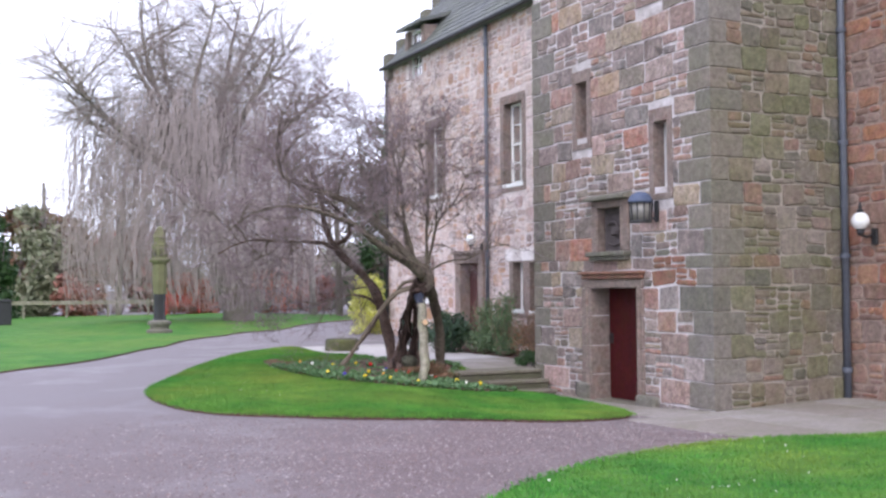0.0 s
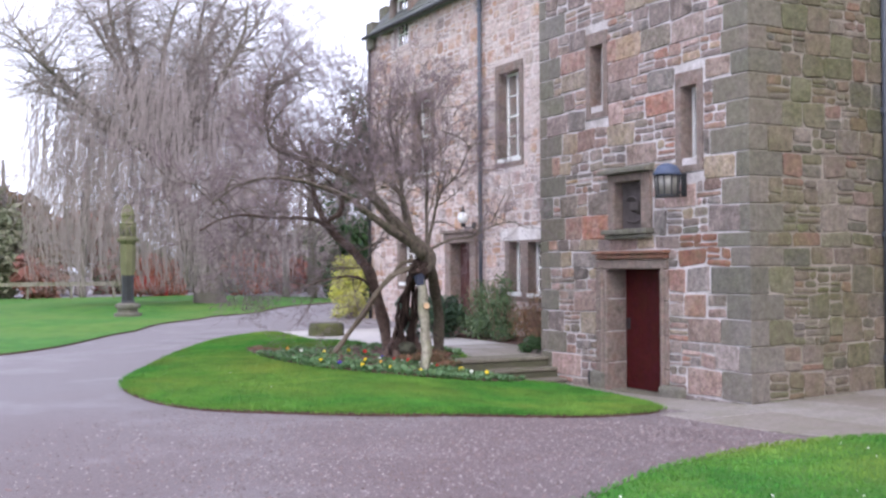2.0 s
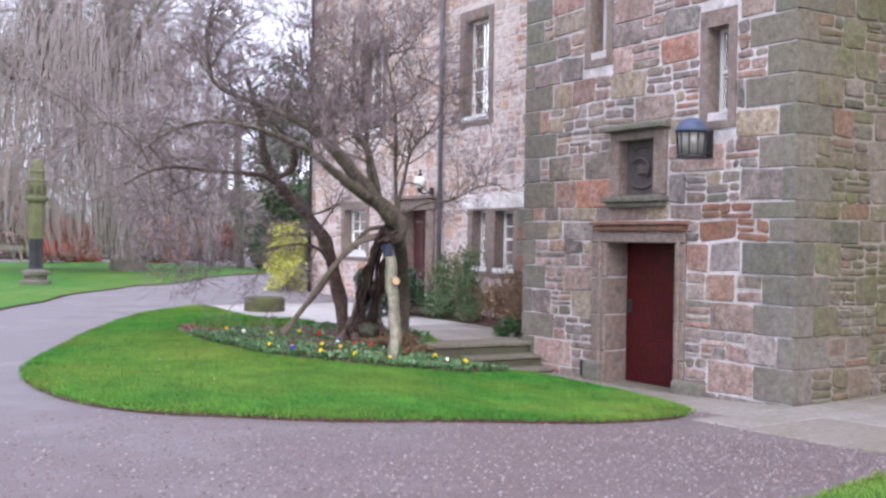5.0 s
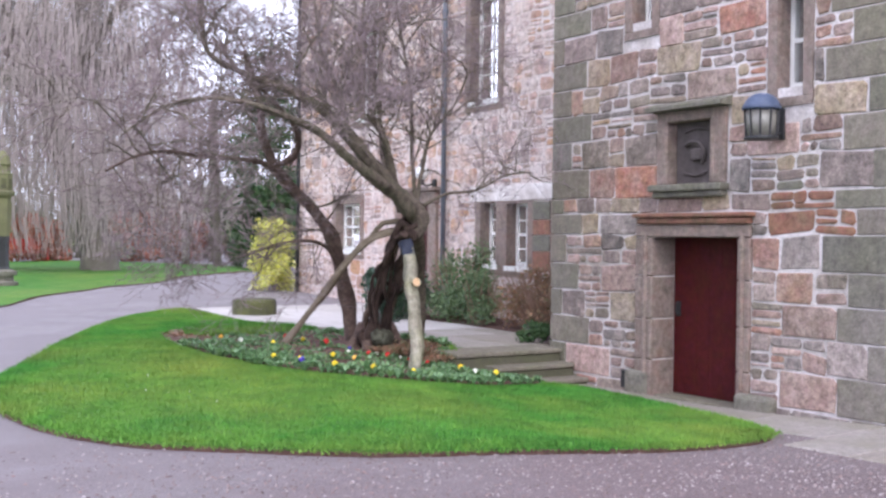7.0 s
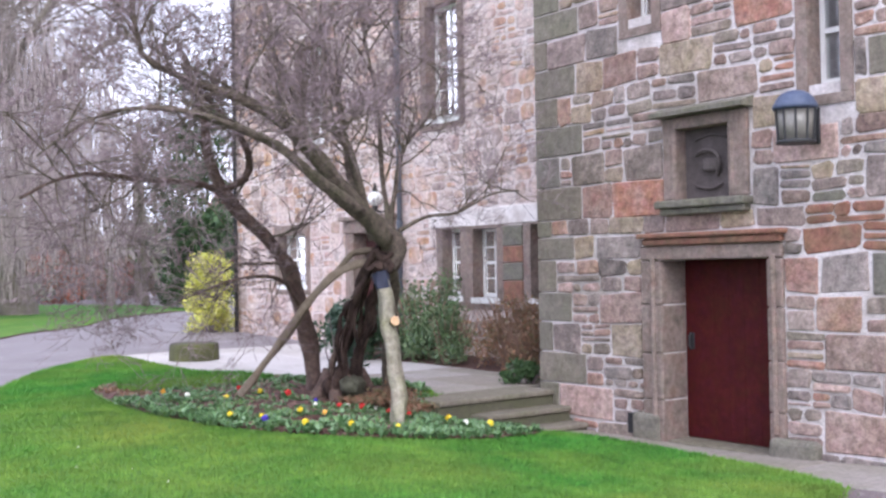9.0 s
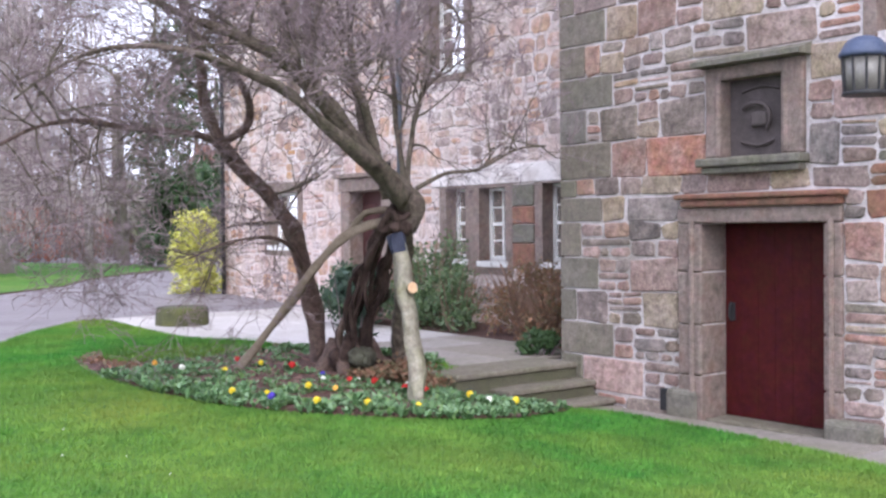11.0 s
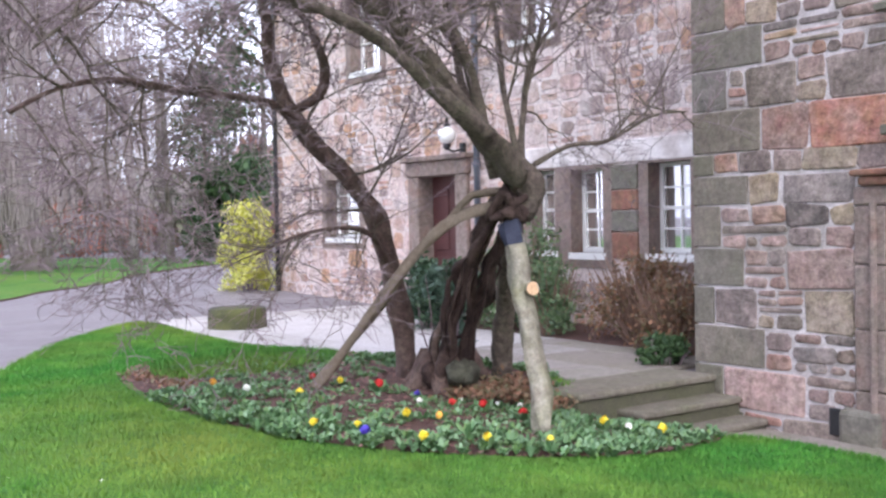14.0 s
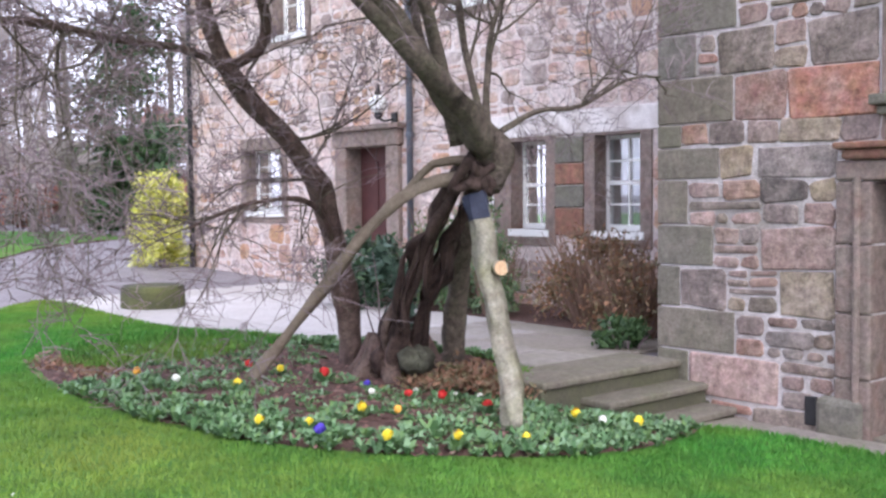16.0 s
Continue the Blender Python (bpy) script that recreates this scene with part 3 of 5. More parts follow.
def free(u0, u1, za, zb, holes):
    spans = [(u0, u1)]
    for h in holes:
        if h[3] <= za + 0.02 or h[2] >= zb - 0.02:
            continue
        nxt = []
        for a, c in spans:
            if h[1] <= a or h[0] >= c:
                nxt.append((a, c))
                continue
            if h[0] - a > 0.05:
                nxt.append((a, h[0]))
            if c - h[1] > 0.05:
                nxt.append((h[1], c))
        spans = nxt
    return spans


def rubble(u0, u1, levels, holes, rnd, wide=(0.28, 0.9), split=0.55):
    """Rectangles of brought-to-course rubble: single blocks between clusters of small stones and pinnings."""
    out = []

    def cleave(a, c, p, q):
        w, h = c - a, q - p
        small = w < 0.42 and h < 0.26
        if (small and rnd.random() < 0.75) or (w < 0.2 and h < 0.2) or h < 0.11 or w < 0.11:
            out.append((a, c, p, q))
        elif h > 0.13 and (w < h * 2.6 or h > 0.22):
            m = p + h * rnd.uniform(0.3, 0.7)
            cleave(a, c, p, m)
            cleave(a, c, m, q)
        elif w > 0.22:
            m = a + w * rnd.uniform(0.3, 0.7)
            cleave(a, m, p, q)
            cleave(m, c, p, q)
        else:
            out.append((a, c, p, q))
    for za, zb in zip(levels, levels[1:]):
        for a, c in free(u0, u1, za, zb, holes):
            u = a
            while u < c - 0.01:
                big = rnd.random() > split
                w = rnd.uniform((wide[0] + wide[1]) * 0.4, wide[1] * 0.85) if big else rnd.uniform(wide[0], wide[1] * 0.75)
                if c - u - w < wide[0] * 0.7:
                    w = c - u
                if big:
                    out.append((u, u + w, za, zb))
                else:
                    cleave(u, u + w, za, zb)
                u += w
    return out


def courses(z0, z1, rnd, forced=(), lo=0.27, hi=0.4):
    zs = [z0]
    stops = sorted(z for z in forced if z0 < z < z1) + [z1]
    for s in stops:
        n = max(1, round((s - zs[-1]) / ((lo + hi) / 2)))
        a = zs[-1]
        for i in range(1, n + 1):
            zs.append(a + (s - a) * i / n + (rnd.uniform(-0.03, 0.03) if i < n else 0))
    return zs


def lay(place, rects, name, mat, parent, rnd, proud=(0.010, 0.022), gap=0.0125, worn=0.028, joined_mat=None, near=None, choose=None):
    """Lays stones: those that near() picks as parts, the rest joined."""
    rest = Builder()
    for ua, ub, za, zb in rects:
        v, f = stone_points(place, ua, ub, za, zb, rnd.uniform(*proud), gap * rnd.uniform(0.3, 1.6), rnd, worn)
        if near and near(ua, ub, za, zb):
            Builder().faces(v, f).put(name, (choose and choose(ua, ub, za, zb)) or mat, parent)
        else:
            rest.faces(v, f)
    if rest.v:
        rest.put("stonework", joined_mat or mat, parent, kind="stuff", label="rubble sandstone blocks")


# the tower: the wall with the red door
TX, TY0, TY1, TTOP = 12.05, 13.08, 18.23, 9.6
FX, FTOP, FEND = 14.4, 8.75, 30.95
BX = 14.75  # the wall beyond the tower stands a little further back
door_face = wall_frame("x", TX)
side_face = wall_frame("y", TY0)
front = wall_frame("x", FX)
back_front = wall_frame("x", BX)
DOOR = (14.94, 16.29, -0.1, 1.96)
SLIT, WIN2 = (16.36, 16.72, 4.62, 5.63), (14.11, 14.46, 3.56, 4.62)
NICHE = (15.37, 16.05, 2.57, 3.33)
HIGH = (14.35, 14.75, 6.75, 7.9)
tower_holes = [DOOR, SLIT, WIN2, NICHE, HIGH]
wall_1 = core("wall_1", door_face, TY0 + 0.02, TY1 - 0.02, -0.3, TTOP, tower_holes, 0.6, m_mortar, "tower wall of mixed brown and red rubble sandstone, pale joints")
wall_2 = core("wall_2", side_face, TX + 0.02, 15.3, -0.3, TTOP, [], 0.6, m_mortar_side, "mossy tower return wall of weathered rubble sandstone")
wall_3 = core("wall_3", lambda u, z, d: (u, TY1 + d, z), TX + 0.02, 14.9, -0.3, TTOP, [], 0.6, m_mortar_side, "tower side wall beside the recessed facade")

rq = random.Random(21)
qz = courses(-0.22, TTOP, rq, (1.98, 2.25, 2.45, 3.56, 4.62, 5.63), 0.3, 0.42)
q_right, q_left = [], []
for i, (za, zb) in enumerate(zip(qz, qz[1:])):
    q_right.append((TY0, TY0 + (0.58 if i % 2 else 0.3) + rq.uniform(-0.12, 0.22), za, zb))
    q_left.append((TY1 - (0.26 if i % 2 else 0.6) - rq.uniform(-0.08, 0.18), TY1, za, zb))


def quoin(face_len, ret_len, za, zb, cx, cy, sy, parent, proud=0.016):
    """A corner block that shows on both faces."""
    g, r = 0.008, 0.02 + 0.01 * rq.random()
    x0, x1 = cx - proud, cx + ret_len
    ya, yb = (cy - proud, cy + face_len) if sy > 0 else (cy - face_len, cy + proud)
    Builder().bevel_box(x0, x1, ya + (0 if sy > 0 else g), yb - (g if sy > 0 else 0), za + g, zb - g, 0.011).put("quoin", m_quoin, parent)


for i, (r, l) in enumerate(zip(q_right, q_left)):
    if r[2] < 7.2:
        quoin(r[1] - r[0], 0.6 if i % 2 == 0 else 0.32, r[2], r[3], TX, TY0, 1, wall_1)
        quoin(l[1] - l[0], 0.6 if i % 2 else 0.3, l[2], l[3], TX, TY1, -1, wall_1)
SURROUND = [(14.77, 16.57, -0.2, 2.25), (15.12, 16.24, 2.44, 3.56), (13.98, 14.6, 3.5, 4.72), (16.24, 16.85, 4.55, 5.72), (14.2, 14.9, 6.65, 8)]
NEAR_TOP = 2.6
rects = rubble(TY0, TY1, qz, SURROUND + q_right + q_left, rq)
lay(door_face, rects, "stone", m_stone, wall_1, rq, near=lambda a, c, p, q: q < NEAR_TOP, joined_mat=m_stone_far,
    choose=lambda a, c, p, q: m_redstone if (1.95 < p < 2.4 and c < 14.7) or (3.55 < p and 14.8 < a < 16.2 and q < 4.0) else (m_greystone if p > 2.4 and q < 3.6 and c < 14.9 and c - a > 0.35 else None))
rs = random.Random(5)
end_q = [(14.72 - (0.3 if i % 2 else 0.42), 14.72, r[2], r[3]) for i, r in enumerate(q_right)]
side_q = [(TX, TX + (0.6 if i % 2 == 0 else 0.32), r[2], r[3]) for i, r in enumerate(q_right)]
lay(side_face, rubble(TX, 14.72, qz, side_q + end_q, rs, (0.22, 0.7), 0.6) + end_q, "stone", m_side, wall_2, rs, (0.008, 0.03), 0.011, 0.035)
lay(lambda u, z, d: (u, TY1 + d, z), rubble(TX, 14.4, qz, [(TX, TX + 0.45, -1, 20)], rs), "stone", m_side, wall_3, rs)

# the long facade, set back
F_WINDOWS = {"A": (21.78, 22.4, 1.42, 2.56), "B": (20.28, 20.98, 1.42, 2.58), "C": (22.72, 23.22, 1.44, 2.58), "D": (27.85, 29.0, 1.62, 2.68),
             "E": (22.72, 23.62, 4.5, 6.48), "F": (27.1, 28.05, 4.56, 6.5), "G": (28.45, 29.35, 8.12, 9.5)}
FDOOR = (24.95, 25.95, 0.3, 2.62)
f_holes = [h for k, h in F_WINDOWS.items() if k != "G"] + [FDOOR, (28.45, 29.35, 8.12, 8.8)]
wall_4 = core("wall_4", front, TY1 - 0.1, FEND, -0.2, FTOP, f_holes, 0.6, m_mortar_pink, "long facade of pink sandstone rubble with smeared pale pointing")
wall_5 = core("wall_5", back_front, -14, TY0, -0.2, FTOP, [], 0.6, m_mortar_red, "facade wall of red and pink rubble beyond the tower")
wall_6 = core("wall_6", lambda u, z, d: (u, FEND + d, z), FX + 0.6, 21.6, 0.0, FTOP, [], 0.6, m_mortar_pink, "gable end wall of pink rubble")
wall_7 = core("wall_7", lambda u, z, d: (21.6 + d, u, z), -14, FEND, -0.2, FTOP, [], 0.4, m_mortar_pink, "rear wall of the house")
wall_8 = core("wall_8", lambda u, z, d: (u, -14 - d, z), FX + 0.6, 21.6, -0.2, FTOP, [], 0.4, m_mortar_pink, "far end wall of the house")
rf = random.Random(9)
fz = courses(0.1, FTOP, rf, (1.42, 2.6, 2.92, 4.5, 6.5, 8.12), 0.24, 0.36)
f_out = [(h[0] - 0.16, h[1] + 0.16, h[2] - 0.12, h[3] + 0.2) for h in f_holes] + [(20.0, 23.6, 2.56, 2.92)]
lay(front, rubble(TY1, FEND, fz, f_out, rf, (0.2, 0.6), 0.6), "stone", m_pink, wall_4, rf, (0.006, 0.012), 0.018, 0.06)
lay(back_front, rubble(9.0, TY0, fz, [], rf, (0.25, 0.75), 0.5), "stone", m_red_rubble, wall_5, rf, (0.006, 0.02), 0.013, 0.05)
Builder().bevel_box(FX - 0.03, FX + 0.1, 20.0, 23.6, 2.6, 2.9, 0.02).put("lintel_band", m_paleband, wall_4, "pale lime-washed lintel band")

# roofs
SL = math.radians(50)


def slates(name, x0, z0, y0, y1, rows, label):
    """A slope of overlapping slates that rises to +x."""
    rise, run = math.sin(SL), math.cos(SL)
    base = Builder()
    ln = rows * 0.24
    pts = [(x0, y0, z0), (x0, y1, z0), (x0 + ln * run, y1, z0 + ln * rise), (x0 + ln * run, y0, z0 + ln * rise)]
    base.faces(pts + [(x + 0.1, y, z - 0.12) for x, y, z in pts], [(0, 3, 2, 1), (4, 5, 6, 7), (0, 1, 5, 4), (1, 2, 6, 5), (2, 3, 7, 6), (3, 0, 4, 7)])
    roof = base.put(name, m_slate, label=label, category="roof", kind="structure")
    s = Builder()
    for r in range(rows):
        y = y0 + (0.15 if r % 2 else 0)
        while y < y1:
            w = min(0.3, y1 - y)
            a, c = r * 0.24 - 0.02, r * 0.24 + 0.3
            o = 0.028 + 0.01 * R.random()
            q = [(y + 0.004, a, o), (y + w - 0.004, a, o), (y + w - 0.004, c, 0.012), (y + 0.004, c, 0.012)]
            v = [(x0 + d * run - h * rise, yy, z0 + d * rise + h * run) for yy, d, h in q]
            v += [(x0 + d * run, yy, z0 + d * rise) for yy, d, h in q]
            s.faces(v, [(0, 3, 2, 1), (0, 1, 5, 4), (1, 2, 6, 5), (3, 0, 4, 7)])
            y += 0.3
    s.put("slates", m_slate, roof, kind="stuff", label="rows of grey slates")
    return roof


roof_1 = slates("roof_1", FX - 0.22, FTOP - 0.02, TY1, FEND - 0.35, 22, "steep grey slate roof over the long facade")
Builder().faces([(FX + 3.2, -14, 12.7), (21.8, -14, 8.7), (21.8, FEND, 8.7), (FX + 3.2, FEND, 12.7)], [(0, 1, 2, 3)]).put("roof_2", m_slate, label="rear slope of the slate roof", category="roof", kind="structure")
roof_3 = Builder().faces([(FX - 0.2, -14, FTOP), (FX - 0.2, TY0, FTOP), (FX + 3.3, TY0, 12.8), (FX + 3.3, -14, 12.8)], [(0, 1, 2, 3)]).put("roof_3", m_slate, label="slate roof beyond the tower", category="roof", kind="structure")
Builder().box(TX - 0.1, 15.2, TY0 - 0.1, TY1 + 0.1, TTOP, TTOP + 0.25).put("roof_4", m_slate, label="flat leaded tower roof", category="roof", kind="structure")
ceiling = Builder().box(FX + 0.61, 21.5, -13.9, FEND - 0.61, FTOP - 0.3, FTOP - 0.1).put("ceiling", m_mortar_pink, label="plain ceiling inside the house", category="ceiling", kind="structure")
# eaves gutter
Builder().tube([(FX - 0.26, TY1, FTOP - 0.06), (FX - 0.26, FEND, FTOP - 0.06)], 0.06, 8).put("gutter", m_iron, label="dark half-round cast-iron eaves gutter", category="gutter", kind="structure")
# crow-stepped gable
gable = empty("gable", "crow-stepped gable of mossy sandstone blocks", "gable", kind="structure")
gb_ = Builder()
for i in range(7):
    x0, z0 = FX - 0.15 + i * 0.42, FTOP - 0.1 + i * 0.5
    Builder().bevel_box(x0, x0 + 0.62, FEND - 0.42, FEND + 0.04, z0 - 0.3, z0 + 0.5, 0.03).put("crow_step", m_greystone, gable)
    gb_.box(x0 + 0.3, FX + 3.4, FEND - 0.38, FEND, z0 - 0.3, z0 + 0.45)
gb_.put("gable_wall", m_mortar_pink, gable)


# ---- windows and doors ----
def window(name, place, hole, panes, label, recess=0.17, sash=True, sill=0.0, surround=None, bar=0.022, frame_w=0.055):
    """A painted sash with glazing bars, set back in its opening."""
    u0, u1, z0, z1 = hole
    w = empty(name, label, "window", kind="structure")

    def slab(part, a, c, p, q, d0, d1, mat, parent=w, lab=""):
        v = [place(u, z, d) for d in (d0, d1) for u, z in ((a, p), (c, p), (c, q), (a, q))]
        return Builder().faces(v, [(0, 1, 2, 3), (7, 6, 5, 4), (0, 4, 5, 1), (1, 5, 6, 2), (2, 6, 7, 3), (3, 7, 4, 0)]).put(part, mat, parent, lab)
    f = frame_w
    slab("stile", u0, u0 + f, z0, z1, -recess, -recess - 0.07, m_white)
    slab("stile", u1 - f, u1, z0, z1, -recess, -recess - 0.07, m_white)
    slab("head", u0 + f, u1 - f, z1 - f, z1, -recess, -recess - 0.07, m_white)
    slab("bottom_rail", u0 + f, u1 - f, z0, z0 + f * 1.3, -recess, -recess - 0.07, m_white)
    cols, rows = panes
    for i in range(1, cols):
        u = u0 + f + (u1 - u0 - 2 * f) * i / cols
        slab("glazing_bar", u - bar / 2, u + bar / 2, z0 + f, z1 - f, -recess - 0.008, -recess - 0.05, m_white)
    for j in range(1, rows):
        z = z0 + f + (z1 - z0 - 2 * f) * j / rows
        k = 2.2 if sash and j == rows // 2 else 1
        slab("meeting_rail" if k > 1 else "glazing_bar", u0 + f, u1 - f, z - bar * k / 2, z + bar * k / 2, -recess - 0.005, -recess - 0.052, m_white)
    g = slab("pane", u0 + f, u1 - f, z0 + f, z1 - f, -recess - 0.03, -recess - 0.034, m_glass)
    g.visible_shadow = False
    # added sheet behind the wall blocks the see-through and carries the reflection tone
    slab("room_lining", u0 - 0.06, u1 + 0.06, z0 - 0.06, z1 + 0.06, -0.605, -0.64, m_pane_backing)
    if sill:
        slab("sill", u0 - 0.05, u1 + 0.05, z0 - 0.09, z0, sill, -recess, m_white, lab="white painted sill")
    if surround:
        s = surround
        slab("jamb_stone", u0 - s[0], u0 + 0.005, z0 - 0.1, z1 - 0.008, s[1], -recess - 0.02, s[2])
        slab("jamb_stone", u1 - 0.005, u1 + s[0], z0 - 0.1, z1 - 0.008, s[1], -recess - 0.02, s[2])
        slab("lintel", u0 - s[0], u1 + s[0], z1 - 0.005, z1 + 0.2, s[1], -recess - 0.02, s[2])
        slab("sill_stone", u0 - s[0], u1 + s[0], z0 - 0.2, z0 - 0.104, s[1], -recess - 0.02, s[2])
    return w


dressed = (0.13, 0.022, m_dress)
window("window_1", door_face, WIN2, (1, 2), "narrow white-framed window in a dressed stone surround", 0.2, surround=(0.12, 0.02, m_dress))
window("window_2", door_face, SLIT, (1, 2), "narrow white-framed slit window in a stone surround", 0.22, surround=(0.12, 0.02, m_dress))
window("window_3", door_face, HIGH, (1, 2), "narrow upper window in a stone surround", 0.22, surround=(0.13, 0.02, m_dress))
for i, (k, p) in enumerate({"A": (2, 4), "B": (2, 4), "C": (2, 4), "D": (3, 4), "E": (2, 4), "F": (2, 4)}.items()):
    window("window_%d" % (i + 4), front, F_WINDOWS[k], p, "white painted small-paned sash window in dark stone jambs" if k in "ABCD" else "tall white painted sash window in brown stone jambs",
           0.2, sill=0.03, surround=(0.16, 0.02, m_dress))
# stonework between the ground-floor windows
for a, c, zs_ in ((21.14, 21.62, ((1.35, 1.7, m_redstone), (1.7, 1.98, m_greystone), (1.98, 2.25, m_redstone), (2.25, 2.58, m_greystone))),):
    for p, q, mm in zs_:
        Builder().bevel_box(FX - 0.035, FX + 0.05, a + 0.006, c - 0.006, p + 0.006, q - 0.006, 0.015).put("stone", mm, wall_4)

# dormer
dormer = empty("dormer", "slate-cheeked stone dormer with a white sash window", "dormer", kind="structure")
Builder().box(FX - 0.02, FX + 0.35, 28.2, 28.44, 8.6, 9.55).put("cheek", m_dress, dormer)
Builder().box(FX - 0.02, FX + 0.35, 29.36, 29.6, 8.6, 9.55).put("cheek", m_dress, dormer)
Builder().box(FX + 0.35, FX + 1.6, 28.25, 28.35, 8.6, 9.6).put("side_wall", m_slate, dormer)
Builder().box(FX + 0.35, FX + 1.6, 29.45, 29.55, 8.6, 9.6).put("side_wall", m_slate, dormer)
Builder().faces([(FX - 0.25, 28.05, 9.55), (FX - 0.25, 29.75, 9.55), (FX + 2.2, 29.75, 10.25), (FX + 2.2, 28.05, 10.25), (FX - 0.25, 28.05, 9.65), (FX - 0.25, 29.75, 9.65), (FX + 2.2, 29.75, 10.4), (FX + 2.2, 28.05, 10.4)],
                [(0, 1, 2, 3), (7, 6, 5, 4), (0, 4, 5, 1), (1, 5, 6, 2), (2, 6, 7, 3), (3, 7, 4, 0)]).put("dormer_roof", m_slate, dormer)
window("window_10", front, F_WINDOWS["G"], (2, 4), "white painted dormer sash window", 0.1)

# the red door
door_1 = empty("door_1", "dark red painted plank door, closed, in a moulded stone doorway", "door", kind="structure")
leaf_x = TX + 0.36
for i in range(7):
    a = DOOR[0] + (DOOR[1] - DOOR[0]) * i / 7
    plank = Builder().bevel_box(leaf_x, leaf_x + 0.05, a + 0.0008, a + (DOOR[1] - DOOR[0]) / 7 - 0.0008, 0.03, DOOR[3] - 0.01, 0.003).put("plank", m_door, door_1)
Builder().tube([(leaf_x - 0.03, 16.2, 0.98), (leaf_x - 0.06, 16.2, 1.02), (leaf_x - 0.06, 16.2, 1.12), (leaf_x - 0.03, 16.2, 1.16)], 0.012, 6).put("door_handle", m_iron, plank, "black iron pull handle")
Builder().bevel_box(leaf_x - 0.012, leaf_x, 16.17, 16.23, 0.98, 1.16, 0.004).put("lock_plate", m_iron, plank)
Builder().bevel_box(TX + 0.02, TX + 0.6, DOOR[0], DOOR[1], -0.1, 0.025, 0.01).put("threshold", m_step, door_1)
for a, c in ((DOOR[1] - 0.01, 16.57), (14.77, DOOR[0] + 0.01)):
    z = -0.1
    for h in (0.55, 0.5, 0.52, 0.475):
        v = Builder().bevel_box(TX - 0.045, TX + 0.36, a + 0.001, c - 0.001, z + 0.003, z + h - 0.003, 0.02)
        v.put("jamb_stone", m_dress, door_1)
        z += h
for a in (DOOR[1] + 0.1, 14.87):
    Builder().tube([(TX - 0.05, a, 0.25), (TX - 0.05, a, 1.98)], 0.03, 8).put("roll_moulding", m_dress, door_1)
Builder().bevel_box(TX - 0.05, TX + 0.36, 14.77, 16.57, 1.95, 2.1, 0.02).put("lintel", m_dress, door_1)
Builder().bevel_box(TX - 0.1, TX + 0.1, 14.76, 16.5, 2.105, 2.18, 0.025).put("hood_moulding", m_redstone, door_1, "weathered red sandstone hood moulding")
Builder().bevel_box(TX - 0.14, TX + 0.1, 14.71, 16.55, 2.183, 2.235, 0.018).put("hood_moulding", m_redstone, door_1)
Builder().bevel_box(TX - 0.12, TX + 0.1, 14.4, 14.92, -0.12, 0.22, 0.05).put("base_stone", m_greystone, door_1)
Builder().bevel_box(TX - 0.1, TX + 0.1, 16.33, 16.7, -0.12, 0.3, 0.05).put("base_stone", m_greystone, door_1)

# carved panel over the door
panel = empty("carved_panel", "dark carved heraldic stone panel in a moulded frame over the door", "carved panel", (TX, 15.68, 2.5))


def at_panel(bld, name, mat, lab=""):
    ob = bld.put(name, mat, panel, lab)
    ob.matrix_parent_inverse = Matrix.Translation((-TX, -15.68, -2.5))
    return ob


at_panel(Builder().bevel_box(TX + 0.12, TX + 0.2, 15.35, 16.07, 2.55, 3.35, 0.01), "panel_slab", m_carved)
for a, c in ((15.14, 15.37), (16.05, 16.22)):
    at_panel(Builder().bevel_box(TX - 0.05, TX + 0.2, a + (0.0 if a < 15.5 else -0.006), c + (0.006 if a < 15.5 else 0.0), 2.575, 3.36, 0.02), "frame_side", m_dress)
    m = (a + c) / 2 + (0.075 if a < 15.5 else -0.06)
    at_panel(Builder().tube([(TX - 0.03, m, 2.6), (TX - 0.03, m, 3.34)], 0.035, 8), "frame_roll", m_dress)
at_panel(Builder().bevel_box(TX - 0.05, TX + 0.2, 15.14, 16.22, 3.32, 3.45, 0.02), "frame_head", m_dress)
at_panel(Builder().faces([(TX + 0.05, 15.08, 3.453), (TX - 0.2, 15.08, 3.453), (TX - 0.2, 16.28, 3.453), (TX + 0.05, 16.28, 3.453), (TX + 0.05, 15.08, 3.58), (TX - 0.2, 15.08, 3.5), (TX - 0.2, 16.28, 3.5), (TX + 0.05, 16.28, 3.58)],
                         [(3, 2, 1, 0), (4, 5, 6, 7), (0, 1, 5, 4), (1, 2, 6, 5), (2, 3, 7, 6), (3, 0, 4, 7)]), "frame_cornice", m_greystone, "mossy sloping cornice")
at_panel(Builder().bevel_box(TX - 0.17, TX + 0.15, 15.1, 16.26, 2.49, 2.572, 0.02), "frame_sill", m_greystone)
at_panel(Builder().bevel_box(TX - 0.12, TX + 0.1, 15.14, 16.22, 2.42, 2.487, 0.02), "frame_sill", m_greystone)
relief = Builder()
relief.bevel_box(TX + 0.05, TX + 0.13, 15.6, 15.78, 2.86, 3.0, 0.03)
relief.tube(spline([(TX + 0.09, 15.88, 3.04), (TX + 0.06, 15.76, 3.08), (TX + 0.06, 15.62, 3.05), (TX + 0.06, 15.56, 2.94), (TX + 0.09, 15.62, 2.82)], 0.04), 0.019, 8, rough=0.5)
relief.tube(spline([(TX + 0.1, 15.9, 2.72), (TX + 0.09, 15.7, 2.68), (TX + 0.1, 15.55, 2.73)], 0.05), 0.014, 6, rough=0.5)
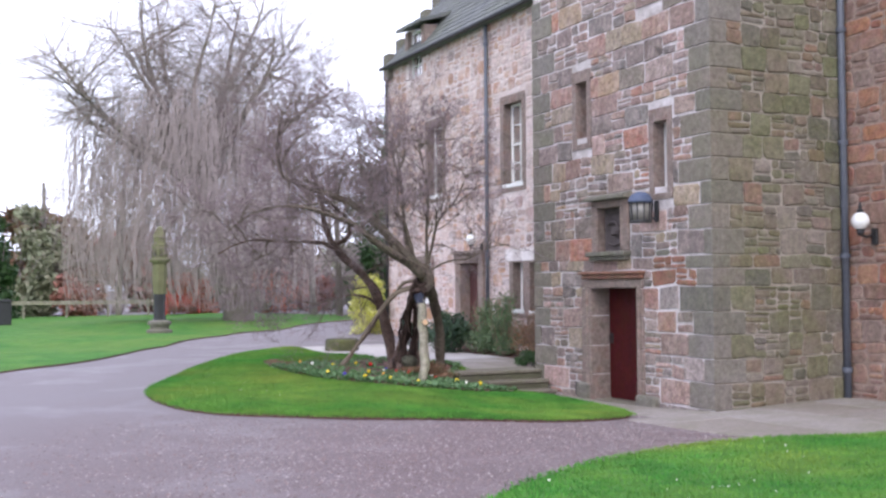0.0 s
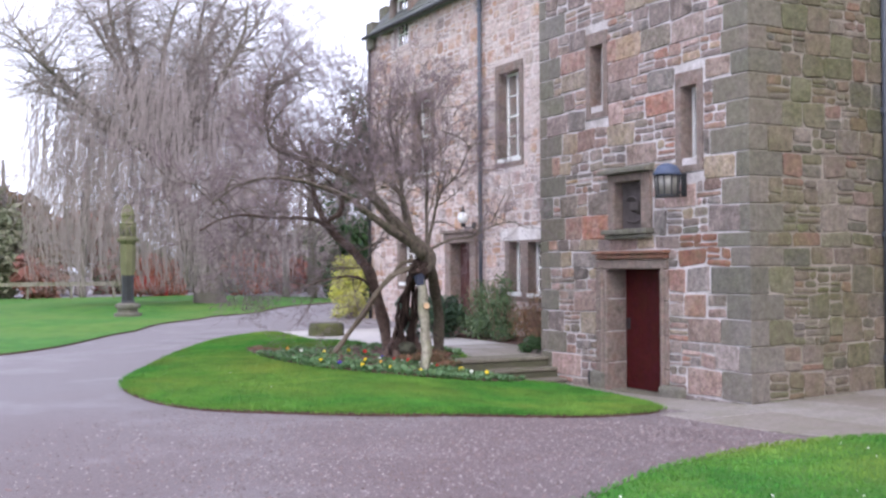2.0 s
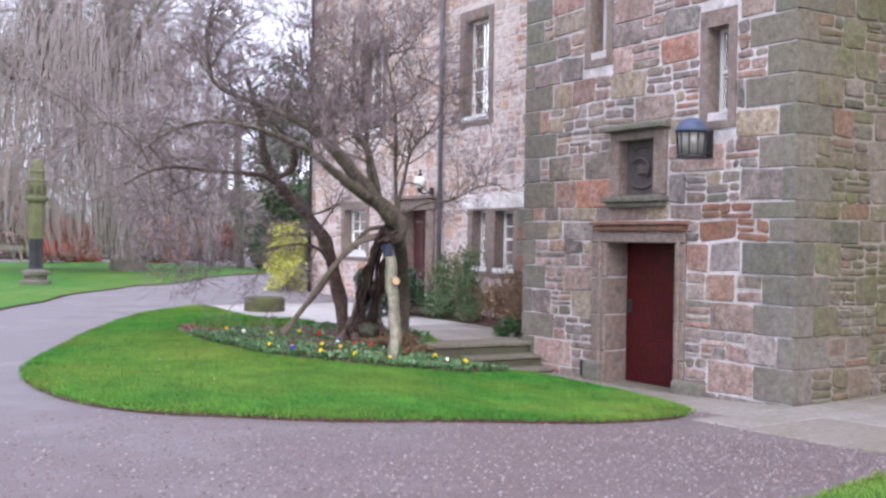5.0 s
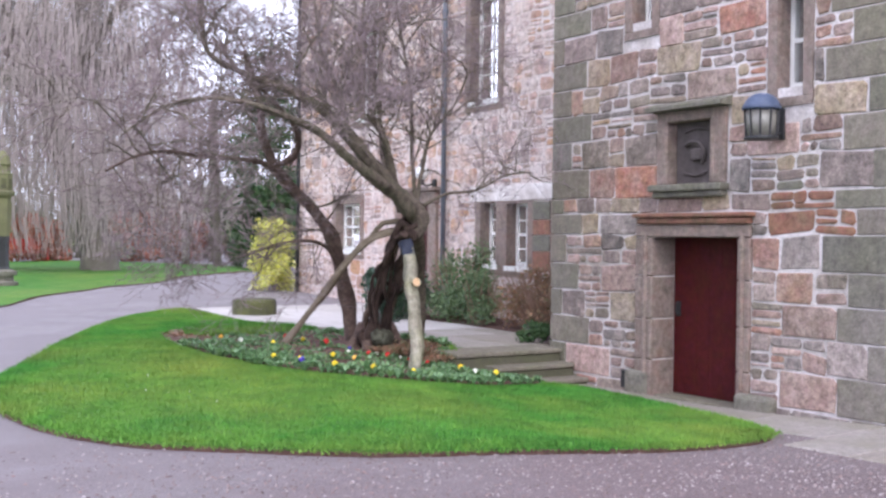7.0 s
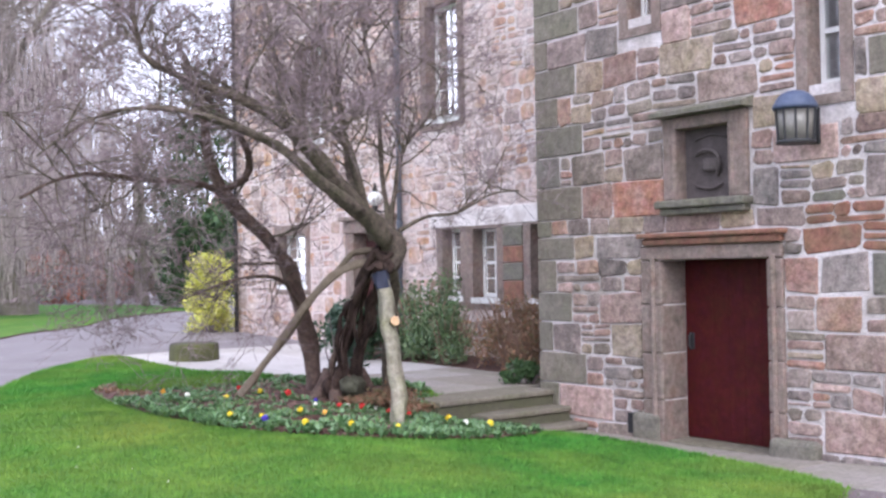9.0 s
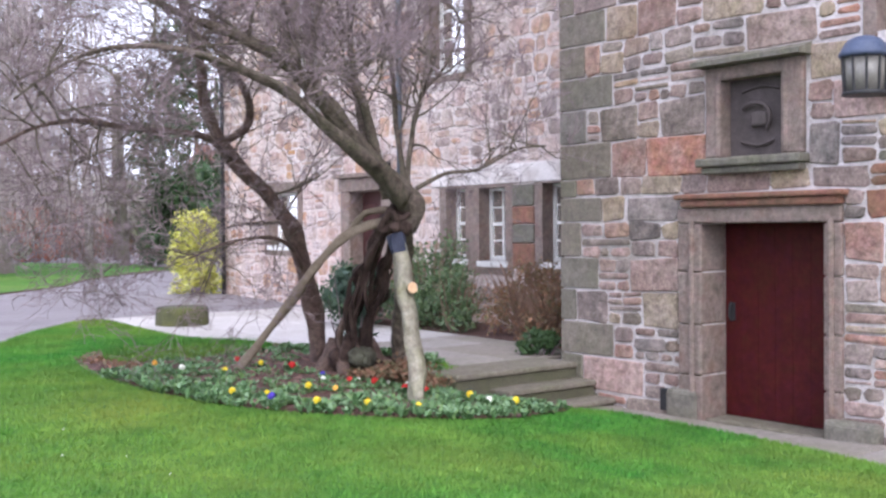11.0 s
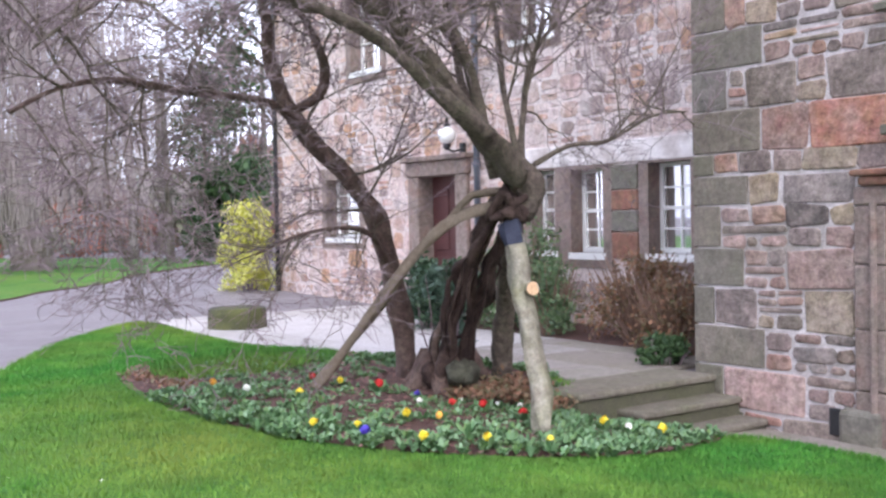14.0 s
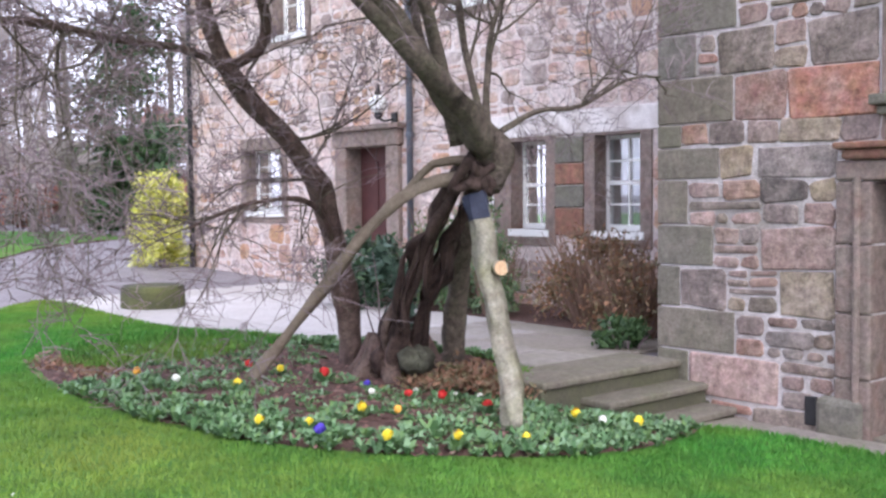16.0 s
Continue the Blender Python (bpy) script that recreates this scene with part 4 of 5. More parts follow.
relief.tube(spline([(TX + 0.11, 15.5, 3.2), (TX + 0.1, 15.68, 3.24), (TX + 0.11, 15.9, 3.2)], 0.06), 0.012, 6, rough=0.5)
at_panel(relief, "relief", m_carved)

# lantern on the tower
lantern = empty("wall_lantern", "round blue-capped lantern with pale glass and black bars on the wall", "wall lantern", (TX, 14.38, 3.0))


def at_lantern(bld, name, mat, lab="", smooth=False):
    ob = bld.put(name, mat, lantern, lab, smooth=smooth)
    ob.matrix_parent_inverse = Matrix.Translation((-TX, -14.38, -3.0))
    return ob


LX, LY = TX - 0.34, 14.38
lamp_glass = at_lantern(Builder().lathe([(0.155, 0), (0.17, 0.27)], LX, LY, 20, 3.02), "glass", m_lampglass, "pale frosted glass", True)
for i in range(10):
    a = 2 * math.pi * i / 10
    (Builder().tube([(LX + 0.163 * math.cos(a), LY + 0.163 * math.sin(a), 3.01), (LX + 0.18 * math.cos(a), LY + 0.18 * math.sin(a), 3.3)], 0.011, 5)).put("bar", m_iron, lamp_glass)
at_lantern(Builder().lathe([(0.178, 0), (0.183, 0.012), (0.178, 0.03)], LX, LY, 20, 2.985), "base_ring", m_iron)
at_lantern(Builder().lathe([(0.2, 0), (0.205, 0.025), (0.185, 0.06), (0.165, 0.1), (0.13, 0.14), (0.08, 0.165), (0.03, 0.175)], LX, LY, 20, 3.3), "cap", m_lead, "blue lead cap", True)
at_lantern(Builder().tube([(LX + 0.17, LY, 3.06), (TX, LY, 3.06)], 0.018, 6).tube([(LX + 0.19, LY, 3.06), (LX + 0.24, LY, 3.28)], 0.014, 6), "bracket", m_iron)
at_lantern(Builder().bevel_box(TX - 0.045, TX - 0.015, LY - 0.05, LY + 0.05, 3.0, 3.34, 0.006), "wall_plate", m_iron)


def globe_lamp(place, label):
    x, y, z = place
    lamp = empty("globe_lamp", label, "wall lamp", place, "globe wall lamps")
    for bld, nm, mm in ((Builder().lathe([(0.03, -0.13), (0.09, -0.1), (0.13, -0.04), (0.14, 0.02), (0.12, 0.08), (0.07, 0.125), (0.03, 0.14)], 0, 0, 16), "globe", m_globe),
                        (Builder().lathe([(0.05, 0.13), (0.055, 0.17), (0.02, 0.2), (0.03, 0.23), (0.008, 0.3)], 0, 0, 10), "finial", m_iron),
                        (Builder().lathe([(0.03, -0.22), (0.06, -0.17), (0.06, -0.12)], 0, 0, 10).tube([(0, 0, -0.2), (0.12, 0, -0.24), (0.28, 0, -0.2)], 0.018, 6), "arm", m_iron),
                        (Builder().bevel_box(0.27, 0.33, -0.05, 0.05, -0.36, -0.1, 0.01), "wall_plate", m_iron)):
        ob = bld.put(nm, mm, ob if nm == "finial" else lamp, smooth=nm == "globe")
    return lamp


globe_lamp((BX - 0.34, 12.47, 2.95), "white opal globe lamp on a black iron wall bracket")
globe_lamp((FX - 0.34, 24.78, 3.19), "white opal globe lamp above the facade door")

# facade door
door_2 = empty("door_2", "brown-red panelled door in a grey stone doorcase", "door", kind="structure")
Builder().bevel_box(FX + 0.22, FX + 0.28, FDOOR[0], FDOOR[1], 0.4, FDOOR[3], 0.006).put("leaf", m_doordark, door_2)
for a, c, p, q in ((25.03, 25.4, 0.6, 1.3), (25.5, 25.87, 0.6, 1.3), (25.03, 25.4, 1.42, 2.4), (25.5, 25.87, 1.42, 2.4)):
    Builder().bevel_box(FX + 0.2, FX + 0.225, a, c, p, q, 0.01).put("door_panel", m_doordark, door_2)
for a, c in ((24.66, 24.957), (25.943, 26.24)):
    Builder().bevel_box(FX - 0.08, FX + 0.3, a, c, 0.3, 2.609, 0.02).put("pilaster", m_dress, door_2)
Builder().bevel_box(FX - 0.1, FX + 0.3, 24.62, 26.28, 2.612, 2.85, 0.02).put("lintel", m_dress, door_2)
Builder().bevel_box(FX - 0.18, FX + 0.1, 24.56, 26.34, 2.853, 2.93, 0.02).put("cornice", m_dress, door_2)
Builder().bevel_box(FX - 0.3, FX + 0.3, 24.66, 26.24, 0.3, 0.43, 0.02).put("threshold", m_step, door_2)


def downpipe(x, y, z0, z1, r, mat, label):
    p = empty("downpipe", label, "downpipe", (x, y, z0))
    Builder().tube([(0, 0, 0), (0, 0, z1 - z0)], r, 10).put("pipe", mat, p, smooth=True)
    z = 0.5
    while z < z1 - z0:
        Builder().lathe([(r * 1.3, 0), (r * 1.35, 0.04), (r * 1.3, 0.08)], 0, 0, 10, z).put("collar", mat, p)
        z += 1.8
    return p


downpipe(14.64, TY0 - 0.08, 0.1, TTOP, 0.06, m_pipe, "blue-grey painted cast-iron downpipe in the wall corner")
downpipe(FX - 0.1, 24.36, 0.4, FTOP, 0.05, m_pipe, "blue-grey cast-iron downpipe on the pink facade")
downpipe(FX - 0.1, FEND - 0.12, 0.45, FTOP, 0.045, m_iron, "thin dark downpipe at the end of the facade")

# drain hole at the wall foot: a solid black block stands for its shaded inside
drain = Builder().bevel_box(TX - 0.028, TX + 0.1, 16.72, 16.82, 0.05, 0.28, 0.01).put("drain_opening", m_iron, label="black block for the dark inside of a drain opening at the foot of the tower wall", category="drain", kind="structure")

# ---- terrace, steps, paving ----
pavement = empty("pavement", "worn sandstone flags of the terrace and path", "pavement", kind="structure")


def flags(x0, x1, y0, y1, wide, long_, keep, rnd, lift=0.03, mat=None):
    x = x0
    while x < x1 - 0.1:
        w = min(rnd.uniform(*wide), x1 - x)
        if x1 - x - w < 0.25:
            w = x1 - x
        y = y0 - rnd.random() * 0.3
        while y < y1:
            ln = rnd.uniform(*long_)
            a, c = max(y, y0), min(y + ln, y1)
            if c - a > 0.12 and keep(x + w / 2, (a + c) / 2):
                g, t = 0.008, 0.012
                pts = [(x + g, a + g), (x + w - g, a + g), (x + w - g, c - g), (x + g, c - g)]
                ins = [(x + g + t, a + g + t), (x + w - g - t, a + g + t), (x + w - g - t, c - g - t), (x + g + t, c - g - t)]
                up = rnd.uniform(-0.004, 0.006) + lift
                v = [(px, py, ground_at(px, py) - 0.08) for px, py in pts] + [(px, py, ground_at(px, py) + up - 0.01) for px, py in pts] + [(px, py, ground_at(px, py) + up) for px, py in ins]
                f = [(i, (i + 1) % 4, 4 + (i + 1) % 4, 4 + i) for i in range(4)] + [(4 + i, 4 + (i + 1) % 4, 8 + (i + 1) % 4, 8 + i) for i in range(4)] + [(8, 9, 10, 11)]
                Builder().faces(v, f).put("flagstone", mat or m_flag, pavement)
            y += ln
        x += w


rp = random.Random(3)
flags(9.6, 13.15, 18.56, 21.2, (0.6, 0.95), (0.7, 1.3), lambda x, y: not inside(island, np.array([x]), np.array([y]))[0], rp)
flags(9.9, 14.1, 21.2, 27.2, (0.9, 1.4), (1.2, 2.0), lambda x, y: not inside(island, np.array([x]), np.array([y]))[0], rp, mat=m_slab)
flags(11.0, 12.0, 13.05, 17.6, (0.5, 1.0), (0.8, 1.4), lambda x, y: not inside(island, np.array([x]), np.array([y]))[0], rp, 0.015)
flags(10.45, 14.7, 9.7, 13.04, (0.9, 1.3), (0.9, 1.6), lambda x, y: True, rp, 0.015)

steps = empty("steps", "three worn mossy stone steps up to the terrace", "steps", kind="structure")
for i, (x0, x1, y0, y1, z1) in enumerate(((10.3, 12.03, 17.98, 18.6, 0.435), (10.75, 12.03, 17.7, 18.02, 0.265), (11.1, 12.03, 17.42, 17.74, 0.1))):
    Builder().bevel_box(x0, x1, y0 + 0.03, y1, z1 - 0.3, z1 - 0.062, 0.012).put("riser", m_riser, steps, "mossy riser with its shade toned into the stone")
    Builder().bevel_box(x0, x1, y0, y1 + 0.02, z1 - 0.06, z1, 0.018).put("tread", m_step, steps, "worn stone tread")

# round stone at the terrace corner
drum = Builder()
drum.lathe([(0.40, 0.0), (0.41, 0.04), (0.405, 0.24), (0.39, 0.3), (0.36, 0.315), (0.05, 0.31)], 0, 0, 24)
dr = drum.put("stone_drum", m_mossdark, label="low round mossy millstone-like stone on the terrace edge", category="stone drum")
dr.location = (10.75, 25.3, ground_at(10.75, 25.3) - 0.0)


# ---- plants ----
def leaves(name, clouds, n, size, mat, seed, parent=None, shell=0.55, **tags):
    """Many small folded leaves in uneven clumps."""
    g = np.random.default_rng(seed)
    vol = np.array([c[3] * c[4] * c[5] for c in clouds]) ** 0.7
    pick = g.choice(len(clouds), n, p=vol / vol.sum())
    cl = np.array(clouds)[pick]
    d = g.normal(size=(n, 3))
    d /= np.linalg.norm(d, axis=1)[:, None]
    r = (shell + (1 - shell) * g.random(n))[:, None] * (1 + 0.12 * g.normal(size=(n, 1)))
    p = cl[:, :3] + d * r * cl[:, 3:6]
    a = g.normal(size=(n, 3))
    a /= np.linalg.norm(a, axis=1)[:, None]
    s = np.cross(a, g.normal(size=(n, 3)))
    s /= np.linalg.norm(s, axis=1)[:, None] + 1e-9
    L = size * g.uniform(0.6, 1.3, (n, 1))
    q = np.stack([p - a * L, p + s * L * 0.45, p + a * L, p - s * L * 0.45], 1)
    q[:, 2] += np.cross(a, s) * L * 0.2
    b = Builder()
    b.v = q.reshape(-1, 3).tolist()
    b.f = [(4 * i, 4 * i + 1, 4 * i + 2, 4 * i + 3) for i in range(n)]
    return b.put(name, mat, parent, **tags)


def lumps(cx, cy, z0, rx, ry, h, n, seed, size=(0.35, 0.55)):
    g = random.Random(seed)
    out = []
    for i in range(n):
        a, r = g.uniform(0, 6.28), math.sqrt(g.random()) * 0.75
        t = g.random()
        s = g.uniform(*size) * min(rx, ry, h) * (1.0 - 0.3 * t)
        out.append((cx + rx * r * math.cos(a) * (1 - 0.45 * t), cy + ry * r * math.sin(a) * (1 - 0.45 * t), z0 + s * 0.6 + t * max(0.05, h - 1.7 * s), s * 1.15, s * 1.15, s))
    return out


def stems(bld, cx, cy, z0, r, h, n, g, thick=0.008, wig=0.12):
    for i in range(n):
        a = g.uniform(0, 6.28)
        q = math.sqrt(g.random())
        x, y = cx + 0.25 * r * q * math.cos(a), cy + 0.25 * r * q * math.sin(a)
        top = (cx + r * q * math.cos(a), cy + r * q * math.sin(a), z0 + h * g.uniform(0.6, 1.0))
        mid = [(x + (top[0] - x) * k + g.uniform(-wig, wig) * h * 0.3, y + (top[1] - y) * k + g.uniform(-wig, wig) * h * 0.3, z0 + (top[2] - z0) * k) for k in (0.35, 0.7)]
        bld.tube([(x, y, z0 - 0.05), *mid, top], [thick, thick * 0.8, thick * 0.6, thick * 0.3], 3, cap=False)


def shrub(name, x, y, rx, ry, h, n, size, mat, seed, label, twigs=24, twig_mat=None, clumps=14, shell=0.3, group="", z0=None):
    z0 = ground_at(x, y) if z0 is None else z0
    e = empty(name, label, "shrub", (x, y, z0), group)
    st = Builder()
    stems(st, 0, 0, 0, min(rx, ry) * 0.9, h * 0.9, twigs, random.Random(seed), 0.012 if h < 3 else 0.03)
    st.put("stems", twig_mat or m_twig, e, "thin bare stems", kind="stuff")
    leaves("foliage", lumps(0, 0, 0.0, rx, ry, h, clumps, seed), n, size, mat, seed, e, shell)
    return e


class Tree:
    """Grows limbs and twigs from given main stems."""

    def __init__(self, seed, droop=0.0, kink=0.25):
        self.g, self.droop, self.kink = random.Random(seed), droop, kink
        self.limbs, self.twigs = Builder(), Builder()

    def stem(self, pts, r0, r1, bld=None, n=8, rough=0.25, step=0.12):
        p = spline(pts, step)
        k = len(p)
        (bld or self.limbs).tube(p, [r0 + (r1 - r0) * i / (k - 1) for i in range(k)], n, rough=rough)
        return p

    def branch(self, p, d, ln, r, depth, kids, droop=None):
        g = self.g
        droop = self.droop if droop is None else droop
        pts, rad = [Vector(p)], [r]
        d = Vector(d).normalized()
        n = min(8, max(3, int(ln / 0.14))) if depth > 1 else (3 if depth else 2)
        for i in range(n):
            d = (d + Vector((g.uniform(-1, 1), g.uniform(-1, 1), g.uniform(-1, 1))) * self.kink - Vector((0, 0, droop)) * (i / n)).normalized()
            pts.append(pts[-1] + d * ln / n)
            rad.append(max(r * (1 - 0.8 * (i + 1) / n), 0.0022))
        (self.limbs if depth > 1 else self.twigs).tube(pts, rad, 5 if depth > 1 else 3, cap=False)
        if depth > 0:
            for i in range(kids):
                k = g.randint(max(1, n // 4), n)
                q = pts[k]
                side = Vector((g.uniform(-1, 1), g.uniform(-1, 1), g.uniform(-0.5, 0.9)))
                dd = (pts[k] - pts[k - 1]).normalized() * 0.75 + side * 0.8
                self.branch(q, dd, ln * g.uniform(0.4, 0.68), max(rad[k] * 0.6, 0.003), depth - 1, kids, droop)


# the propped old tree in the bed
old_tree = empty("old_tree", "old leaning bare tree with a gnarled hollow trunk, propped on poles", "tree", (9.9, 19.2, ground_at(9.9, 19.2)))


def of_tree(bld, name, mat, parent, lab="", smooth=False, kind="", category=""):
    ob = bld.put(name, mat, parent, lab, "", kind, smooth=smooth)
    ob.matrix_parent_inverse = Matrix.Translation(-parent.location)
    return ob


T = Tree(31, 0.05, 0.35)
MAIN = [(9.50, 17.74, 1.90), (9.56, 17.74, 2.03), (9.55, 17.74, 2.15), (9.42, 17.76, 2.29), (9.27, 17.78, 2.45), (8.90, 17.79, 2.81), (8.60, 17.80, 3.10), (8.20, 17.80, 3.40), (7.80, 17.83, 3.57), (7.36, 17.91, 3.70), (7.00, 17.97, 3.86), (6.92, 17.98, 4.05), (6.87, 17.99, 4.40), (6.96, 17.97, 4.98)]
LOW = [(9.40, 17.68, 2.20), (9.10, 17.52, 2.40), (8.72, 17.36, 2.56), (8.37, 17.30, 2.77), (8.00, 17.30, 3.03), (7.60, 17.32, 3.19), (7.25, 17.40, 3.30), (6.90, 17.50, 3.34), (6.55, 17.60, 3.30), (6.25, 17.70, 3.15), (5.95, 17.80, 2.90)]
MID = [(8.95, 17.72, 2.62), (8.75, 17.95, 3.0), (8.72, 18.2, 3.6), (8.6, 18.5, 4.2), (8.55, 18.6, 4.9)]
UP2 = [(9.3, 17.8, 2.3), (9.32, 18.2, 2.9), (9.4, 18.5, 3.7), (9.3, 18.7, 4.5), (9.4, 18.8, 5.2)]
RIGHT_UP = [(9.5, 17.75, 2.2), (9.75, 18.0, 2.7), (9.95, 18.1, 3.2), (10.3, 18.1, 3.6), (10.6, 18.2, 4.1)]
RIGHT_OUT = [(9.6, 17.7, 2.3), (9.95, 17.7, 2.45), (10.3, 17.6, 2.5), (10.7, 17.5, 2.7), (11.1, 17.5, 2.75)]
TA = [(9.61, 19.45, 0.35), (9.54, 19.40, 0.88), (9.39, 19.33, 1.31), (9.26, 19.27, 1.70), (9.04, 19.20, 2.07), (8.66, 19.16, 2.41), (8.43, 19.13, 2.62), (8.22, 19.10, 2.90), (8.09, 19.06, 3.22), (8.03, 19.02, 3.57), (7.79, 18.94, 4.14)]
TA2 = [(8.42, 19.10, 2.62), (8.06, 18.90, 2.78), (7.62, 18.60, 2.80), (7.10, 18.40, 2.79), (6.59, 18.20, 2.81), (6.17, 18.00, 2.72), (5.84, 17.90, 2.55)]
TA3 = [(8.35, 19.15, 2.79), (8.54, 19.10, 2.91), (8.58, 19.05, 3.12), (8.40, 18.90, 3.33), (8.12, 18.60, 3.44), (7.77, 18.40, 3.64)]
TA4 = [(9.32, 19.30, 1.49), (8.98, 19.00, 1.76), (8.61, 18.80, 1.85), (8.16, 18.70, 1.81), (7.70, 18.60, 1.67)]
TR = [(10.50, 19.22, 0.35), (10.47, 19.18, 0.70), (10.40, 19.05, 1.10), (10.20, 18.75, 1.50), (9.90, 18.30, 1.88), (9.60, 17.85, 2.15)]
CUT = [(9.51, 18.05, 2.22), (9.41, 18.05, 2.53), (9.33, 18.05, 2.84), (9.21, 18.05, 3.17), (9.02, 18.05, 3.37)]
UP3 = [(9.55, 17.8, 2.25), (9.8, 18.3, 3.0), (9.95, 18.6, 3.8), (9.8, 18.7, 4.8)]
main_limb = Builder()
mp = spline(MAIN, 0.06)
mr = [max(0.022, (0.07 + 0.058 * min(1, i / 4)) * (1 - 0.86 * min(1, max(0, i - 5) / (len(mp) * 0.75)) ** 0.6)) for i in range(len(mp))]
main_limb.tube(mp, mr, 16, rough=0.45)
mo = of_tree(main_limb, "main_limb", m_bark, old_tree, "grey-green mossy leaning limb", True)
low_limb = Builder()
lp = spline(LOW, 0.08)
low_limb.tube(lp, [0.006 + 0.08 * (1 - i / len(lp)) ** 1.35 for i in range(len(lp))], 12, rough=0.5)
of_tree(low_limb, "lower_limb", m_bark, old_tree, smooth=True)
for pts, r0, r1, nm, mm in ((MID, 0.04, 0.01, "branch", m_bark), (UP2, 0.042, 0.01, "branch", m_bark), (RIGHT_UP, 0.032, 0.008, "branch", m_bark), (RIGHT_OUT, 0.022, 0.006, "branch", m_bark), (CUT, 0.055, 0.045, "cut_branch", m_bark),
                            (TA, 0.118, 0.03, "second_trunk", m_barkred), (TA2, 0.036, 0.012, "branch", m_barkred), (TA3, 0.045, 0.012, "branch", m_barkred), (TA4, 0.03, 0.008, "branch", m_barkred), (TR, 0.1, 0.085, "third_trunk", m_bark), (UP3, 0.034, 0.01, "branch", m_bark)):
    bb = Builder()
    T.stem(pts, r0, r1, bb, 10, 0.5, 0.08)
    of_tree(bb, nm, mm, old_tree, smooth=True)
# gnarled hollow trunk
gr = random.Random(4)
HEART = [(9.63, 18.95, 0.42), (9.62, 18.8, 0.8), (9.58, 18.55, 1.2), (9.5, 18.25, 1.58), (9.48, 17.98, 1.86), (9.5, 17.8, 2.06)]
heart = spline(HEART, 0.07)


def strand(bld, start, turns, radius, thick, wander, rise=(0.0, 1.0)):
    """A stem that winds round the hollow trunk."""
    p = []
    a = start
    for k in range(9):
        f = rise[0] + (rise[1] - rise[0]) * k / 8
        hx, hy, hz = heart[min(len(heart) - 1, int(f * (len(heart) - 1)))]
        rr = (radius * (1.25 - 0.55 * f) if f > 0.12 else radius * 1.75) + gr.uniform(-wander, wander)
        p.append((hx + rr * math.cos(a), hy + rr * 0.85 * math.sin(a), hz + gr.uniform(-0.04, 0.04)))
        a += turns / 8 + gr.uniform(-0.25, 0.25)
    q = spline(p, 0.06)
    w = gr.uniform(0, 6)
    bld.tube(q, [thick * (1.15 - 0.35 * j / len(q)) * (0.85 + 0.25 * math.sin(j * 0.45 + w)) for j in range(len(q))], 9, rough=0.7)


for i in range(7):
    gn = Builder()
    strand(gn, 0.5 + i * 0.9, gr.uniform(-1.8, 2.2), 0.15, gr.uniform(0.038, 0.068), 0.05)
    of_tree(gn, "trunk_strand", m_darkbark if i % 3 else m_barkred, old_tree, "dark gnarled strand of the hollow trunk", True)
for i in range(6):
    gn = Builder()
    strand(gn, gr.uniform(0, 6.28), gr.uniform(-3.5, 3.5), 0.19, gr.uniform(0.016, 0.03), 0.04, (gr.uniform(0, 0.25), gr.uniform(0.7, 1.0)))
    of_tree(gn, "climbing_stem", m_darkbark, old_tree, "dark twisted climbing stem", True)
for bi, (cx_, cy_, cz_, r_) in enumerate(((9.58, 18.6, 0.62, 0.14), (9.4, 18.85, 0.6, 0.12), (9.72, 18.75, 0.52, 0.12), (9.48, 17.8, 1.98, 0.09), (9.42, 17.72, 1.93, 0.07))):
    bl_ = Builder()
    for k in range(4):
        dx, dy, dz = gr.uniform(-0.5, 0.5) * r_, gr.uniform(-0.3, 0.3) * r_, gr.uniform(-0.35, 0.2) * r_
        q = r_ * gr.uniform(0.6, 0.85)
        bl_.tube([(cx_ + dx, cy_ + dy, cz_ + dz - q), (cx_ + dx, cy_ + dy, cz_ + dz - q * 0.65), (cx_ + dx + 0.02, cy_ + dy, cz_ + dz), (cx_ + dx - 0.02, cy_ + dy, cz_ + dz + q * 0.6), (cx_ + dx, cy_ + dy, cz_ + dz + q * 0.9)], [q * 0.35, q * 0.85, q, q * 0.75, q * 0.25], 12, rough=0.9)
    of_tree(bl_, "burl", m_darkbark if bi else m_mossbark, old_tree, smooth=True)
tangle = Builder()
for i in range(12):
    c = Vector((9.4, 17.76, 2.0))
    p = [tuple(c + Vector((gr.uniform(-0.13, 0.12), gr.uniform(-0.1, 0.12), gr.uniform(-0.15, 0.13)))) for k in range(4)]
    q = spline(p, 0.04)
    tangle.tube(q, [0.03 * (0.7 + 0.5 * gr.random())] * len(q), 7, rough=0.4)
of_tree(tangle, "knotted_fork", m_darkbark, old_tree, "black knotted fork above the props", True)
# roots
for i in range(7):
    a = i * 0.9 + 0.3
    x, y = 9.66, 18.95
    rt = Builder()
    rt.tube(spline([(x + 0.15 * math.cos(a), y + 0.15 * math.sin(a), 0.75), (x + 0.28 * math.cos(a), y + 0.26 * math.sin(a), 0.54), (x + 0.46 * math.cos(a + 0.2), y + 0.42 * math.sin(a + 0.2), 0.4)], 0.1), [0.1, 0.09, 0.08, 0.07, 0.06, 0.05, 0.04, 0.04, 0.03, 0.03, 0.03, 0.03], 7, rough=0.5)
    of_tree(rt, "root", m_barkred, old_tree, smooth=True)


def along(pts, n, ln, r, depth, kids, start=0.25, up=0.35, droop=None):
    p = spline(pts, 0.1)
    for i in range(n):
        k = min(len(p) - 2, int(len(p) * (start + (1 - start) * T.g.random())))
        q = Vector(p[k])
        d = (Vector(p[k + 1]) - q).normalized()
